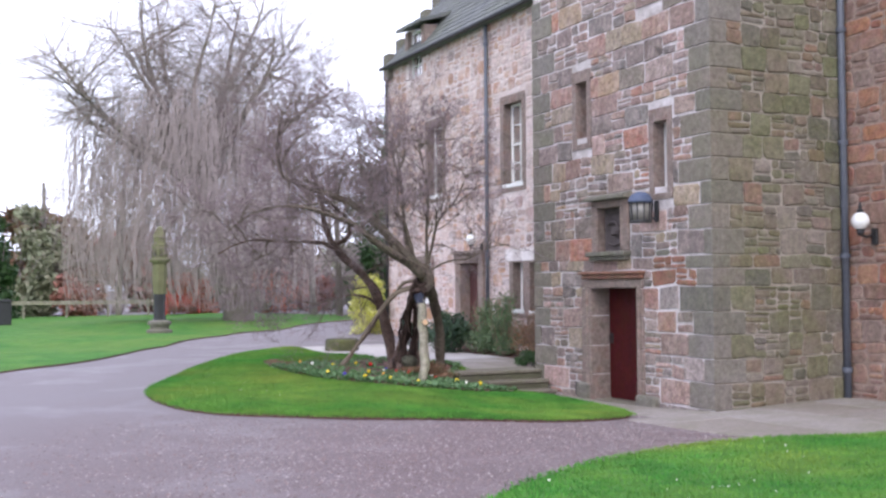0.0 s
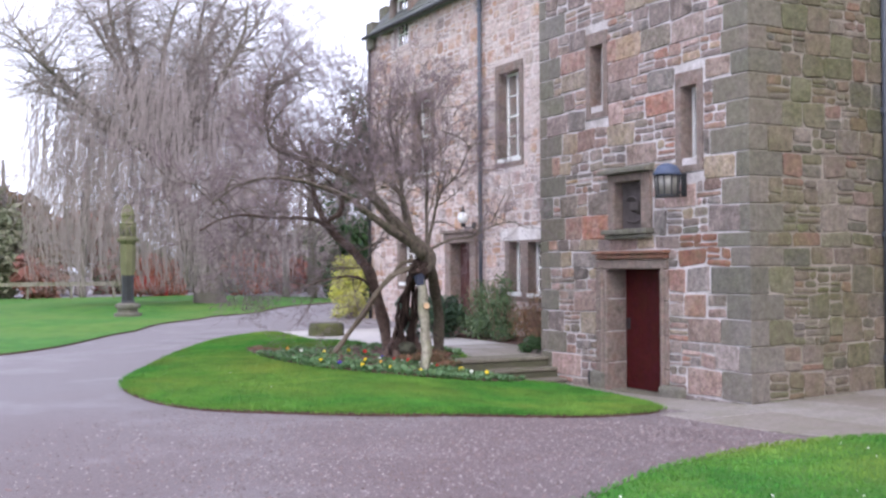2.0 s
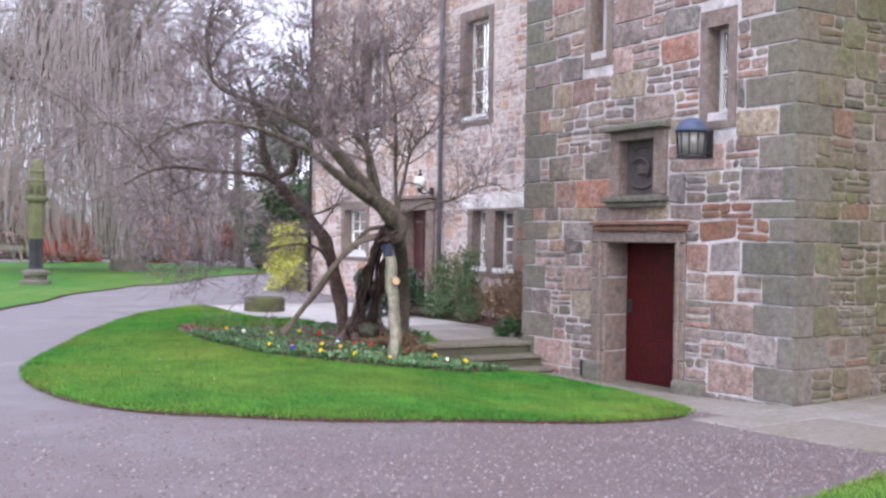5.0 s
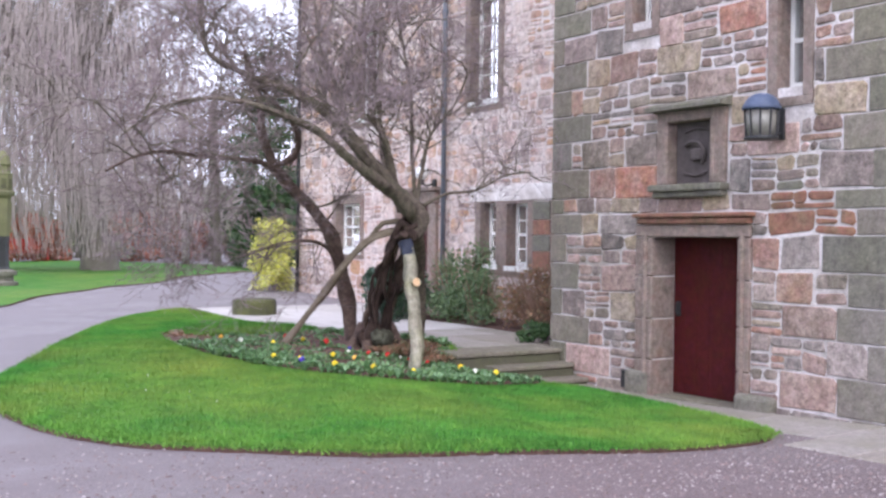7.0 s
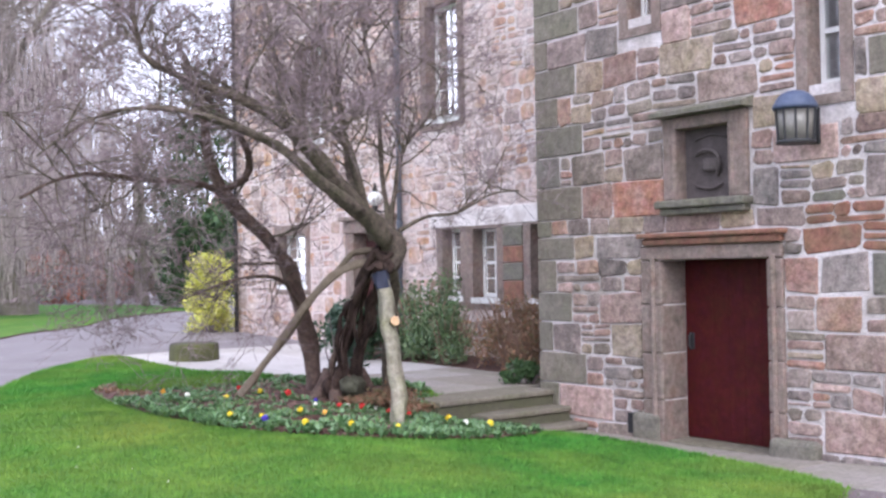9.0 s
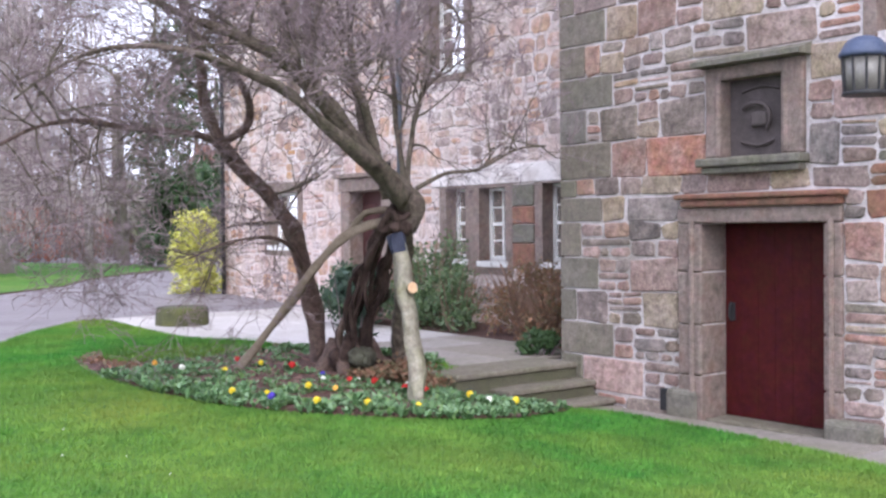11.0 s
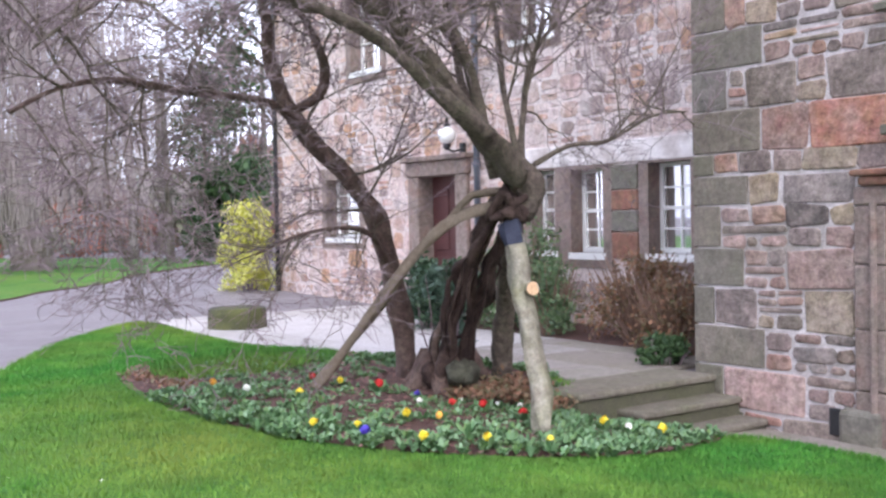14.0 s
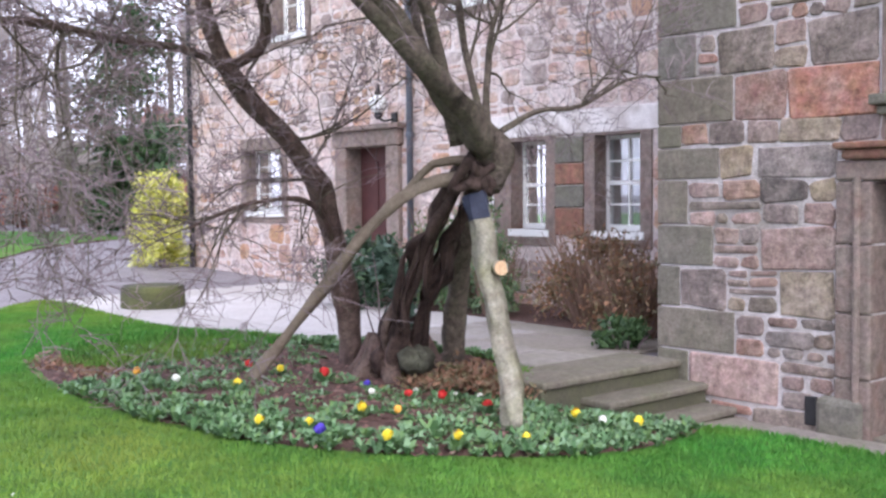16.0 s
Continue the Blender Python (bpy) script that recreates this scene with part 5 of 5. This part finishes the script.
        s = Vector((T.g.uniform(-1, 1), T.g.uniform(-1, 1), T.g.uniform(-0.6, 1) + up))
        T.branch(q, d * 0.5 + s, ln * T.g.uniform(0.6, 1.2), r, depth, kids, droop)


for limb, n, ln, r, depth, start, lift, droop in (
        (MAIN, 13, 1.25, 0.016, 4, 0.3, 0.5, None), (LOW, 11, 1.1, 0.013, 4, 0.3, 0.2, None), (MID, 8, 1.2, 0.013, 4, 0.2, 0.35, None), (UP2, 11, 1.3, 0.014, 4, 0.2, 0.35, None),
        (RIGHT_UP, 13, 1.3, 0.013, 4, 0.2, 0.35, None), (RIGHT_OUT, 10, 0.9, 0.009, 3, 0.3, 0.2, None), (TA, 12, 1.2, 0.016, 4, 0.4, 0.35, None), (TA2, 11, 1.1, 0.011, 4, 0.15, -0.1, 0.2),
        (TA3, 8, 1.1, 0.011, 4, 0.2, 0.35, None), (TA4, 9, 0.7, 0.008, 2, 0.2, -0.3, None), (UP3, 11, 1.3, 0.014, 4, 0.2, 0.35, None), (TA2, 9, 1.2, 0.009, 4, 0.3, -0.4, 0.35),
        (TA4, 8, 0.9, 0.007, 3, 0.3, -0.5, 0.4), (LOW, 5, 1.2, 0.01, 4, 0.6, -0.3, 0.4), (MAIN, 4, 1.2, 0.012, 4, 0.6, 0.6, None), (CUT, 8, 1.0, 0.012, 4, 0.5, 0.2, None)):
    along(limb, n, ln, r, depth, 4, start, lift, droop)
of_tree(T.limbs, "boughs", m_bark, old_tree, "thin kinked grey boughs", kind="stuff", category="boughs")
of_tree(T.twigs, "twigs", m_twig, old_tree, "dense purple-brown bare twigs", kind="stuff", category="twigs")

# props
prop = empty("prop_post", "pale lichen-covered trunk prop with a sawn stub, under the limb", "prop post", (9.2, 17.2, ground_at(9.2, 17.2)))
pb = Builder().tube(spline([(9.20, 17.20, 0.38), (9.32, 17.42, 0.86), (9.39, 17.62, 1.34), (9.40, 17.70, 1.63), (9.38, 17.76, 1.86)], 0.07), 0.07, 14, rough=0.8)
of_tree(pb, "post", m_palebark, prop, smooth=True)
stub = of_tree(Builder().tube([(9.47, 17.65, 1.36), (9.42, 17.55, 1.375), (9.39, 17.5, 1.38)], [0.06, 0.055, 0.05], 12), "sawn_stub", m_palebark, prop)
Builder().tube([(9.39, 17.502, 1.38), (9.387, 17.494, 1.381)], 0.05, 12).put("sawn_face", m_cut, stub, "pale orange sawn face")
of_tree(Builder().tube(spline([(9.395, 17.72, 1.70), (9.39, 17.735, 1.78), (9.38, 17.76, 1.87)], 0.02), 0.078, 14, rough=0.5), "tie", m_tie, prop, "dark rubber tie")
pole = empty("prop_pole", "brown forked pole leaning under the limb", "prop pole", (8.44, 19.14, ground_at(8.44, 19.14)))
of_tree(Builder().tube(spline([(8.43, 19.14, 0.52), (8.72, 18.80, 1.05), (8.93, 18.45, 1.55), (9.07, 18.15, 1.84), (9.23, 17.94, 1.96), (9.4, 17.8, 2.0)], 0.1), 0.042, 10, rough=0.7), "pole", m_polebark, pole, smooth=True)
of_tree(Builder().tube(spline([(9.02, 18.27, 1.73), (9.11, 18.10, 1.91), (9.19, 17.95, 2.08), (9.40, 17.82, 2.10)], 0.1), 0.03, 9, rough=0.6), "fork", m_polebark, pole, smooth=True)

# shrubs by the house
shrub("golden_shrub", 13.83, 31.2, 0.62, 0.7, 1.95, 9000, 0.045, m_yellow, 2, "upright golden-variegated shrub at the house corner", 20, None, 48, 0.35)
shrub("evergreen_shrub", 12.7, 23.4, 0.65, 0.85, 1.1, 5200, 0.045, m_green, 3, "low dark blue-green evergreen shrub by the facade", 16, None, 24, 0.2)
shrub("evergreen_shrub", 13.5, 22.5, 0.75, 1.0, 1.6, 8000, 0.034, m_feather, 13, "feathery green shrub under the windows", 60, m_drytwig, 30, 0.1)
shrub("evergreen_shrub", 13.2, 21.5, 0.5, 0.55, 1.15, 4200, 0.03, m_feather, 18, "loose green shrub beside the dry ones", 50, m_drytwig, 16, 0.1)
shrub("dry_shrub", 13.35, 20.1, 0.75, 0.85, 1.2, 4600, 0.03, m_dryleaf, 4, "brown dry twiggy shrub under the window", 150, m_drytwig, 30, 0.05)
shrub("dry_shrub", 12.95, 19.2, 0.65, 0.75, 0.95, 3200, 0.03, m_dryleaf, 14, "brown dry twiggy shrub beside the steps", 130, m_drytwig, 26, 0.05)
shrub("fern", 12.25, 18.75, 0.3, 0.35, 0.4, 900, 0.045, m_evergreen, 16, "small green fern in the step corner", 6, None, 6, 0.2)
shrub("ivy", 9.92, 19.3, 0.3, 0.3, 1.25, 900, 0.06, m_ivy, 17, "grey-green ivy and laurel among the trunks", 8, None, 12, 0.3)
border = sheet("border", spline([(13.15, 18.5), (14.35, 18.4), (14.35, 24.4), (13.2, 24.3), (13.0, 21)], 0.2, True), m_soil, 0.06, 0.3, "dark soil border along the facade", "border")

# planting in the bed
rb = random.Random(12)


def rosette(name, label, colour=None):
    e = empty(name, label, "primrose", group="bedding primroses")
    b = Builder()
    for i in range(11):
        a = i * 2.4
        ln = rb.uniform(0.07, 0.12)
        c, s = math.cos(a), math.sin(a)
        w = 0.028
        row = [(0.01, 0.0, 0.4), (ln * 0.5, 0.055, 1.0), (ln * 0.95, 0.07 + rb.uniform(-0.03, 0.05), 0.5)]
        v = []
        for r, z, k in row:
            v += [(r * c - w * k * s, r * s + w * k * c, z + 0.008), (r * c, r * s, z), (r * c + w * k * s, r * s - w * k * c, z + 0.008)]
        b.faces(v, [(0, 1, 4, 3), (1, 2, 5, 4), (3, 4, 7, 6), (4, 5, 8, 7)])
    b.put("leaves", m_plant, e)
    if colour:
        f = Builder()
        for k in range(46):
            d = Vector((rb.gauss(0, 1), rb.gauss(0, 1), rb.gauss(0.4, 1))).normalized()
            c = Vector((0, 0, 0.1)) + d * 0.026 * rb.uniform(0.8, 1.1)
            t1 = d.orthogonal().normalized() * 0.014
            t2 = d.cross(t1)
            f.faces([c - t1 - t2, c + t1 - t2 * 0.6, c + t1 + t2 + d * 0.006, c - t1 * 0.7 + t2], [(0, 1, 2, 3)])
        f.put("flower_head", m_petal[colour], e, "%s flower head" % colour)
    return e


def bed_z(x, y):
    return ground_at(x, y) + 0.085


FLOWERS = [("yellow", 8.45, 17.8), ("yellow", 8.1, 17.1), ("yellow", 8.15, 18.8), ("yellow", 7.7, 17.8), ("yellow", 8.75, 19.2), ("orange", 7.8, 19.6), ("yellow", 9.9, 17.3), ("yellow", 8.95, 16.85),
           ("orange", 8.7, 17.75), ("white", 7.9, 19.2), ("white", 9.6, 18.2), ("white", 9.8, 18.15), ("white", 8.95, 18.35), ("red", 9.3, 18.0), ("red", 9.12, 18.15), ("red", 9.65, 17.65),
           ("red", 8.6, 19.4), ("red", 8.9, 18.85), ("blue", 7.85, 17.4), ("yellow", 7.95, 17.65), ("white", 10.0, 17.15), ("yellow", 10.2, 17.0), ("red", 9.4, 17.65), ("blue", 9.1, 18.6), ("white", 9.35, 18.35), ("yellow", 8.5, 16.95)]
kinds = {}
for c, x, y in FLOWERS:
    m = pose(x, y, bed_z(x, y), 0, 0, rb.uniform(0, 360)) @ Matrix.Scale(rb.uniform(0.75, 1.1), 4)
    if c not in kinds:
        kinds[c] = rosette("primrose", "%s primrose in the bark-mulched bed" % c, c)
        kinds[c].matrix_basis = m
    else:
        copy_thing(kinds[c], m)
leafy = rosette("primrose", "leafy primrose not in flower")
leafy.location = (8.6, 17.3, bed_z(8.6, 17.3))
made = 0
rest = Builder()
lv = leafy.children[0].data
src_v, src_f = [v.co.copy() for v in lv.vertices], [tuple(p.vertices) for p in lv.polygons]
for i in range(2900):
    x, y = rb.uniform(7.2, 11.2), rb.uniform(16.6, 20.9)
    if not inside(bed, np.array([x]), np.array([y]))[0] or (x - 9.9) ** 2 + (y - 19.1) ** 2 < 0.55 or (x < 8.0 and y > 19.7) or noise.noise(Vector((x * 2.3, y * 2.3, 1.0))) < -0.42:
        continue
    m = pose(x, y, bed_z(x, y) - 0.005, rb.uniform(-14, 14), rb.uniform(-14, 14), rb.uniform(0, 360)) @ Matrix.Scale(rb.uniform(0.35, 0.72), 4)
    if y < 18.3 and made < 230:
        copy_thing(leafy, m)
        made += 1
    else:
        rest.faces([m @ v for v in src_v], src_f)
rest.put("bedding_plants", m_plant, label="leafy bedding plants at the back of the bed", category="bedding plants", kind="stuff")
herb_ring = spline([(7.75, 20.3), (8.4, 20.0), (9.2, 20.3), (9.7, 20.6), (9.6, 21.3), (9.0, 21.8), (8.3, 21.7), (7.85, 21.1)], 0.2, True)
blades("grassy_clumps", herb_ring, 8000, 0.09, flower_bed, None, 0.1)
mulch = leaves("leaf_litter", [(9.95, 18.45, 0.5, 0.35, 0.4, 0.12), (9.6, 18.4, 0.5, 0.4, 0.4, 0.05), (7.75, 20.2, 0.57, 0.25, 0.7, 0.03), (7.8, 20.8, 0.57, 0.3, 0.4, 0.03), (10.1, 18.3, 0.4, 0.3, 0.5, 0.05)], 2600, 0.028, m_brownleaf, 6, None, 0.1, label="red-brown bark chips and dead leaves", category="leaf litter", kind="stuff")
chips = Builder()
for i in range(7000):
    x, y = rb.uniform(7.2, 11.1), rb.uniform(16.6, 22.0)
    if not inside(bed, np.array([x]), np.array([y]))[0]:
        continue
    dome = 0.05 * min(1.0, min(math.hypot(x - p[0], y - p[1]) for p in bed[::4]))
    c, a, ln, wd = Vector((x, y, bed_z(x, y) + dome + rb.uniform(-0.004, 0.012))), rb.uniform(0, 6.28), rb.uniform(0.012, 0.032), rb.uniform(0.005, 0.011)
    t1, t2 = Vector((math.cos(a), math.sin(a), rb.uniform(-0.4, 0.4))) * ln, Vector((-math.sin(a), math.cos(a), rb.uniform(-0.4, 0.4))) * wd
    chips.faces([c - t1 - t2, c + t1 - t2, c + t1 * 0.8 + t2, c - t1 * 0.9 + t2], [(0, 1, 2, 3)])
chips.put("bark_chips", m_chip, flower_bed, kind="stuff", label="red-brown bark chips")
blades("grass", island, 420000, 0.042, lawn_1, bed)
blades("edge_grass", island, 7000, 0.038, lawn_1, edge=True)
blades("edge_grass", spline(RIGHT, 0.2, True), 4000, 0.038, lawn_2, edge=True)
blades("grass", spline(RIGHT, 0.2, True), 260000, 0.035, lawn_2, None, 0.06, lambda x, y: y > 5.5)

petals = leaves("fallen_petals", [(7.5, 7.5, ground_at(7.5, 7.5) + 0.085, 2.4, 2.0, 0.01), (9.5, 8.6, ground_at(9.5, 8.6) + 0.085, 1.8, 1.0, 0.01), (6.2, 16.5, ground_at(6.2, 16.5) + 0.09, 1.2, 1.5, 0.01), (5.8, 18.0, ground_at(5.8, 18) + 0.09, 0.7, 0.8, 0.01)],
                 44, 0.014, m_petal["white"], 8, None, 0.0, label="scattered fallen white petals on the grass", category="petals", kind="stuff")

# ---- far garden ----
statue = empty("carved_pillar", "tall mossy carved sundial pillar on a round base", "carved pillar", (8.35, 35.5, ground_at(8.35, 35.5) + 0.05))
Builder().lathe([(0.40, 0.0), (0.41, 0.1), (0.36, 0.12), (0.30, 0.13), (0.30, 0.26), (0.37, 0.27), (0.38, 0.37), (0.24, 0.42)], 0, 0, 16).put("base", m_greystone, statue)
Builder().lathe([(0.21, 0.42), (0.19, 0.5), (0.18, 0.9), (0.2, 1.25)], 0, 0, 8).put("lower_shaft", m_iron, statue, "black weathered lower shaft")
Builder().lathe([(0.2, 1.25), (0.23, 1.6), (0.24, 2.0), (0.22, 2.2), (0.25, 2.28)], 0, 0, 8).put("upper_shaft", m_mossgreen, statue)
head = Builder().lathe([(0.32, 2.28), (0.33, 2.36), (0.25, 2.4), (0.25, 2.78), (0.27, 2.82), (0.2, 2.86), (0.19, 3.02), (0.22, 3.06), (0.2, 3.12), (0.17, 3.25), (0.08, 3.38), (0.02, 3.42)], 0, 0, 8).put("dial_head", m_mossgreen, statue, "mossy faceted dial head")
for i in range(8):
    a = math.pi / 4 * i
    Builder().bevel_box(0.225, 0.245, -0.06, 0.06, 2.46, 2.7, 0.008).put("dial_face", m_mossdark, head).rotation_euler = (0, 0, a)

weeping = empty("weeping_tree", "huge old bare tree with long drooping pale twigs", "tree", (13.2, 43.5, ground_at(13.2, 43.5)))
W = Tree(77, 0.5, 0.22)
wb = Builder()
wstems = []
wg = random.Random(8)
wb.tube(spline([(0, 0, -0.2), (-0.4, 0.1, 1.6), (-1.2, 0.3, 3.8), (-1.8, 0.4, 5.8)], 0.3), [0.6 - 0.014 * i for i in range(30)], 12, rough=0.4)
for a, ln, tilt in ((2.9, 8.0, 0.35), (2.4, 9, 0.2), (1.2, 9, 0.15), (0.4, 8, 0.5), (3.4, 8, 0.65), (4.6, 8.5, 0.25), (5.5, 8, 0.45), (0.0, 8.5, 0.3), (3.1, 9.5, 0.12), (3.0, 8.5, 0.62), (2.2, 9, 0.5), (6.0, 10, 0.2), (0.2, 7.5, 0.72), (3.3, 7, 0.85), (5.9, 8, 0.6)):
    d = Vector((math.cos(a) * math.sin(tilt * 1.4), math.sin(a) * math.sin(tilt * 1.4), math.cos(tilt * 1.4)))
    p = [Vector((-1.7, 0.4, 5.4))]
    for i in range(7):
        d = (d + Vector((wg.uniform(-1, 1), wg.uniform(-1, 1), wg.uniform(-0.4, 0.8))) * 0.2).normalized()
        p.append(p[-1] + d * ln * 0.9 / 7)
    sp = spline([tuple(q) for q in p], 0.3)
    wb.tube(sp, [0.2 - 0.185 * i / len(sp) for i in range(len(sp))], 7, rough=0.3)
    wstems.append(sp)
wo = wb.put("trunk", m_weepbark, weeping, smooth=True)
for sp in wstems:
    for i in range(46):
        k = int(len(sp) * (0.15 + 0.84 * wg.random()))
        q = Vector(sp[min(k, len(sp) - 1)])
        W.branch(q, (wg.uniform(-1, 1), wg.uniform(-1, 1), wg.uniform(-0.2, 0.8)), wg.uniform(1.5, 3.2), 0.03, 3, 4, 0.12)
W.limbs.put("boughs", m_weepbark, weeping, kind="stuff", label="spreading grey boughs")
hang = W.twigs
for i in range(3300):
    a, r = wg.uniform(0, 6.28), 4.9 * math.sqrt(wg.random())
    z0 = 6.3 - 0.25 * abs(r - 2.5) + wg.uniform(-2.8, 3.0)
    x, y = r * math.cos(a) - 1.7, r * math.sin(a) + 0.4
    ln = wg.uniform(1.5, 4.6)
    ln = min(ln, z0 - 0.5)
    sx, sy = wg.uniform(-0.3, 0.3), wg.uniform(-0.3, 0.3)
    hang.tube([(x, y, z0), (x + sx * 0.6 + x * 0.05, y + sy * 0.6, z0 - ln * 0.25), (x + sx + x * 0.05 + wg.uniform(-0.12, 0.12), y + sy, z0 - ln * 0.65), (x + sx + wg.uniform(-0.3, 0.3), y + sy, z0 - ln)], [0.014, 0.012, 0.01, 0.006], 3, cap=False)
hang.put("hanging_twigs", m_twigpale, weeping, kind="stuff", label="long pale drooping twigs")


def bare_tree(x, y, h, seed, label, mat=None, spread=0.34, twig=0.016, n=26, twig_mat=None):
    e = empty("bare_tree", label, "tree", (x, y, ground_at(x, y)), "bare garden trees")
    t = Tree(seed, 0.06, 0.22)
    g = random.Random(seed)
    b = Builder()
    b.tube(spline([(0, 0, -0.2), (g.uniform(-0.2, 0.2), 0, h * 0.25), (g.uniform(-0.3, 0.3), 0, h * 0.5), (g.uniform(-0.4, 0.4), 0, h * 0.85)], 0.5), [0.02 * h * (1 - 0.9 * i / 24) for i in range(25)] + [0.02] * 40, 8, rough=0.3)
    b.put("trunk", mat or m_weepbark, e, smooth=True)
    for i in range(n):
        z = h * g.uniform(0.18, 0.85)
        a = g.uniform(0, 6.28)
        t.branch((0, 0, z), (math.cos(a), math.sin(a), g.uniform(0.2, 1.1)), h * spread * (1.25 - z / h), 0.008 * h * (1.1 - z / h), 3, 4)
    for bld, nm in ((t.limbs, "boughs"), (t.twigs, "twigs")):
        bld.put(nm, twig_mat or m_twigpale, e, kind="stuff", label="bare grey-brown " + nm)
    return e


bt = bare_tree(18.5, 50, 9, 41, "bare grey-brown tree behind the drive")
for x, y, s, r in ((22, 56, 1.0, 40), (26, 50, 1.1, 120), (15.5, 58, 1.1, 200), (30, 60, 1.3, 290), (8, 66, 1.0, 10), (19, 64, 1.25, 75), (11, 60, 0.9, 160), (27, 56, 1.1, 45), (19.5, 49, 0.95, 15), (16.5, 56, 0.8, 305), (24, 63, 1.0, 240), (34, 52, 1.3, 330), (2, 70, 0.9, 20), (28, 44, 1.0, 99)):
    copy_thing(bt, pose(x, y, ground_at(x, y), 0, 0, r) @ Matrix.Scale(s, 4))

shrub("red_shrub", 14.1, 57, 1.5, 1.3, 2.3, 2800, 0.16, m_redleaf, 51, "red-stemmed shrub in the garden border", 60, m_redleaf, 16, 0.2)
shrub("red_shrub", 18.6, 57, 1.5, 1.3, 2.6, 3000, 0.16, m_redleaf, 52, "orange-red bare-stemmed shrub beside the drive", 60, m_redleaf, 16, 0.2)
shrub("maroon_shrub", 21.1, 57.3, 1.7, 1.4, 2.6, 2600, 0.16, m_maroon, 53, "dull red-brown shrub beside the drive", 60, m_maroon, 16, 0.2)
shrub("maroon_shrub", 8.9, 61, 1.6, 1.4, 2.6, 2400, 0.2, m_maroon, 54, "dull red shrub behind the fence", 50, m_maroon, 16, 0.2)
shrub("olive_shrub", 17.6, 57, 1.2, 1.0, 1.4, 1500, 0.12, m_olive, 55, "low olive-green shrub in the border", 20, None, 10, 0.2)
shrub("olive_shrub", 7.2, 65, 2.2, 2.2, 7.0, 5200, 0.22, m_olive, 56, "tall olive-grey conifer-like shrub at the lawn's end", 20, None, 22, 0.3)
shrub("conifer", 4.4, 59, 1.6, 2, 5.6, 5200, 0.2, m_evergreen, 57, "dense dark green evergreen at the lawn's end", 16, None, 24, 0.4)
shrub("conifer", 23.5, 53, 2.8, 3.0, 11.0, 6000, 0.16, m_evergreen, 59, "tall dark evergreen behind the bare trees", 40, None, 34, 0.2)
shrub("conifer", 20.6, 46.5, 1.5, 1.6, 4.6, 3000, 0.2, m_evergreen, 58, "dark evergreen behind the drive's bend", 16, None, 18, 0.3)
for i in range(14):
    x = -6 + i * 4.6
    y = 70 + 3 * math.sin(i * 1.7)
    shrub("woodland_edge", x, y, 4.6, 3.0, 5.5 + 2 * math.sin(i * 2.3), 2600, 0.4, (m_olive, m_brownleaf, m_olive, m_brownleaf, m_maroon)[i % 5], 60 + i, "brown and olive winter woodland edge", 50, m_twigpale, 14, 0.1, "woodland edge")
# low fence across the lawn
fence = empty("low_fence", "low pale post-and-rail fence across the lawn", "fence", (0, 0, 0))
for x in np.arange(-8, 12.1, 2.0):
    Builder().box(x - 0.04, x + 0.04, 56.96, 57.04, 0.5, 1.45).put("post", m_palebark, fence)
for z in (1.4, 1.3):
    Builder().box(-8, 12, 56.9, 56.95, z - 0.05, z + 0.04).put("rail", m_palebark, fence)
bin_ = empty("litter_bin", "dark square bin on the lawn", "bin", (4.45, 48.0, ground_at(4.45, 48.0) + 0.05))
Builder().bevel_box(-0.35, 0.35, -0.3, 0.3, 0, 0.95, 0.03).put("body", m_iron, bin_)
Builder().bevel_box(-0.38, 0.38, -0.33, 0.33, 0.953, 1.05, 0.03).put("lid", m_iron, bin_)
bench = empty("garden_bench", "red painted slatted garden bench in front of the shrubs", "bench", (13.6, 56.5, ground_at(13.6, 56.5) + 0.05))
for i in range(3):
    Builder().box(-0.9, 0.9, -0.25 + i * 0.17, -0.12 + i * 0.17, 0.42, 0.46).put("seat_slat", m_bluepaint, bench)
    Builder().box(-0.9, 0.9, 0.27, 0.3, 0.55 + i * 0.17, 0.68 + i * 0.17).put("back_slat", m_bluepaint, bench)
for x in (-0.85, 0.85):
    Builder().box(x - 0.04, x + 0.04, -0.25, -0.17, 0, 0.62).put("leg", m_bluepaint, bench)
    Builder().box(x - 0.04, x + 0.04, 0.22, 0.26, 0, 1.0).put("leg", m_bluepaint, bench)

# loose gravel near the walk
pn = 60000
x, y = RN.uniform(0.5, 12, pn), RN.uniform(3.0, 17, pn)
ok = (RN.random(pn) < np.clip((8.2 - np.hypot(x - 8.5, y - 8.5)) / 4, 0, 1)) & ~inside(island, x, y) & ~inside(spline(RIGHT, 0.2, True), x, y)
x, y = x[ok], y[ok]
z = level(x, y)
s = RN.uniform(0.006, 0.016, len(x))
peb = Builder()
octa = np.array([(1, 0, 0), (0, 1, 0), (-1, 0, 0), (0, -1, 0), (0, 0, 0.7), (0, 0, -0.7)])
o = octa[None] * s[:, None, None] * RN.uniform(0.6, 1.3, (len(x), 6, 1)) + np.stack([x, y, z + s * 0.3], -1)[:, None]
peb.v = o.reshape(-1, 3).tolist()
peb.f = [(6 * i + a, 6 * i + c, 6 * i + d) for i in range(len(x)) for a, c, d in ((0, 1, 4), (1, 2, 4), (2, 3, 4), (3, 0, 4))]
peb.put("loose_gravel", m_pebble, label="loose pinkish-grey gravel chips on the drive", category="gravel", kind="stuff")
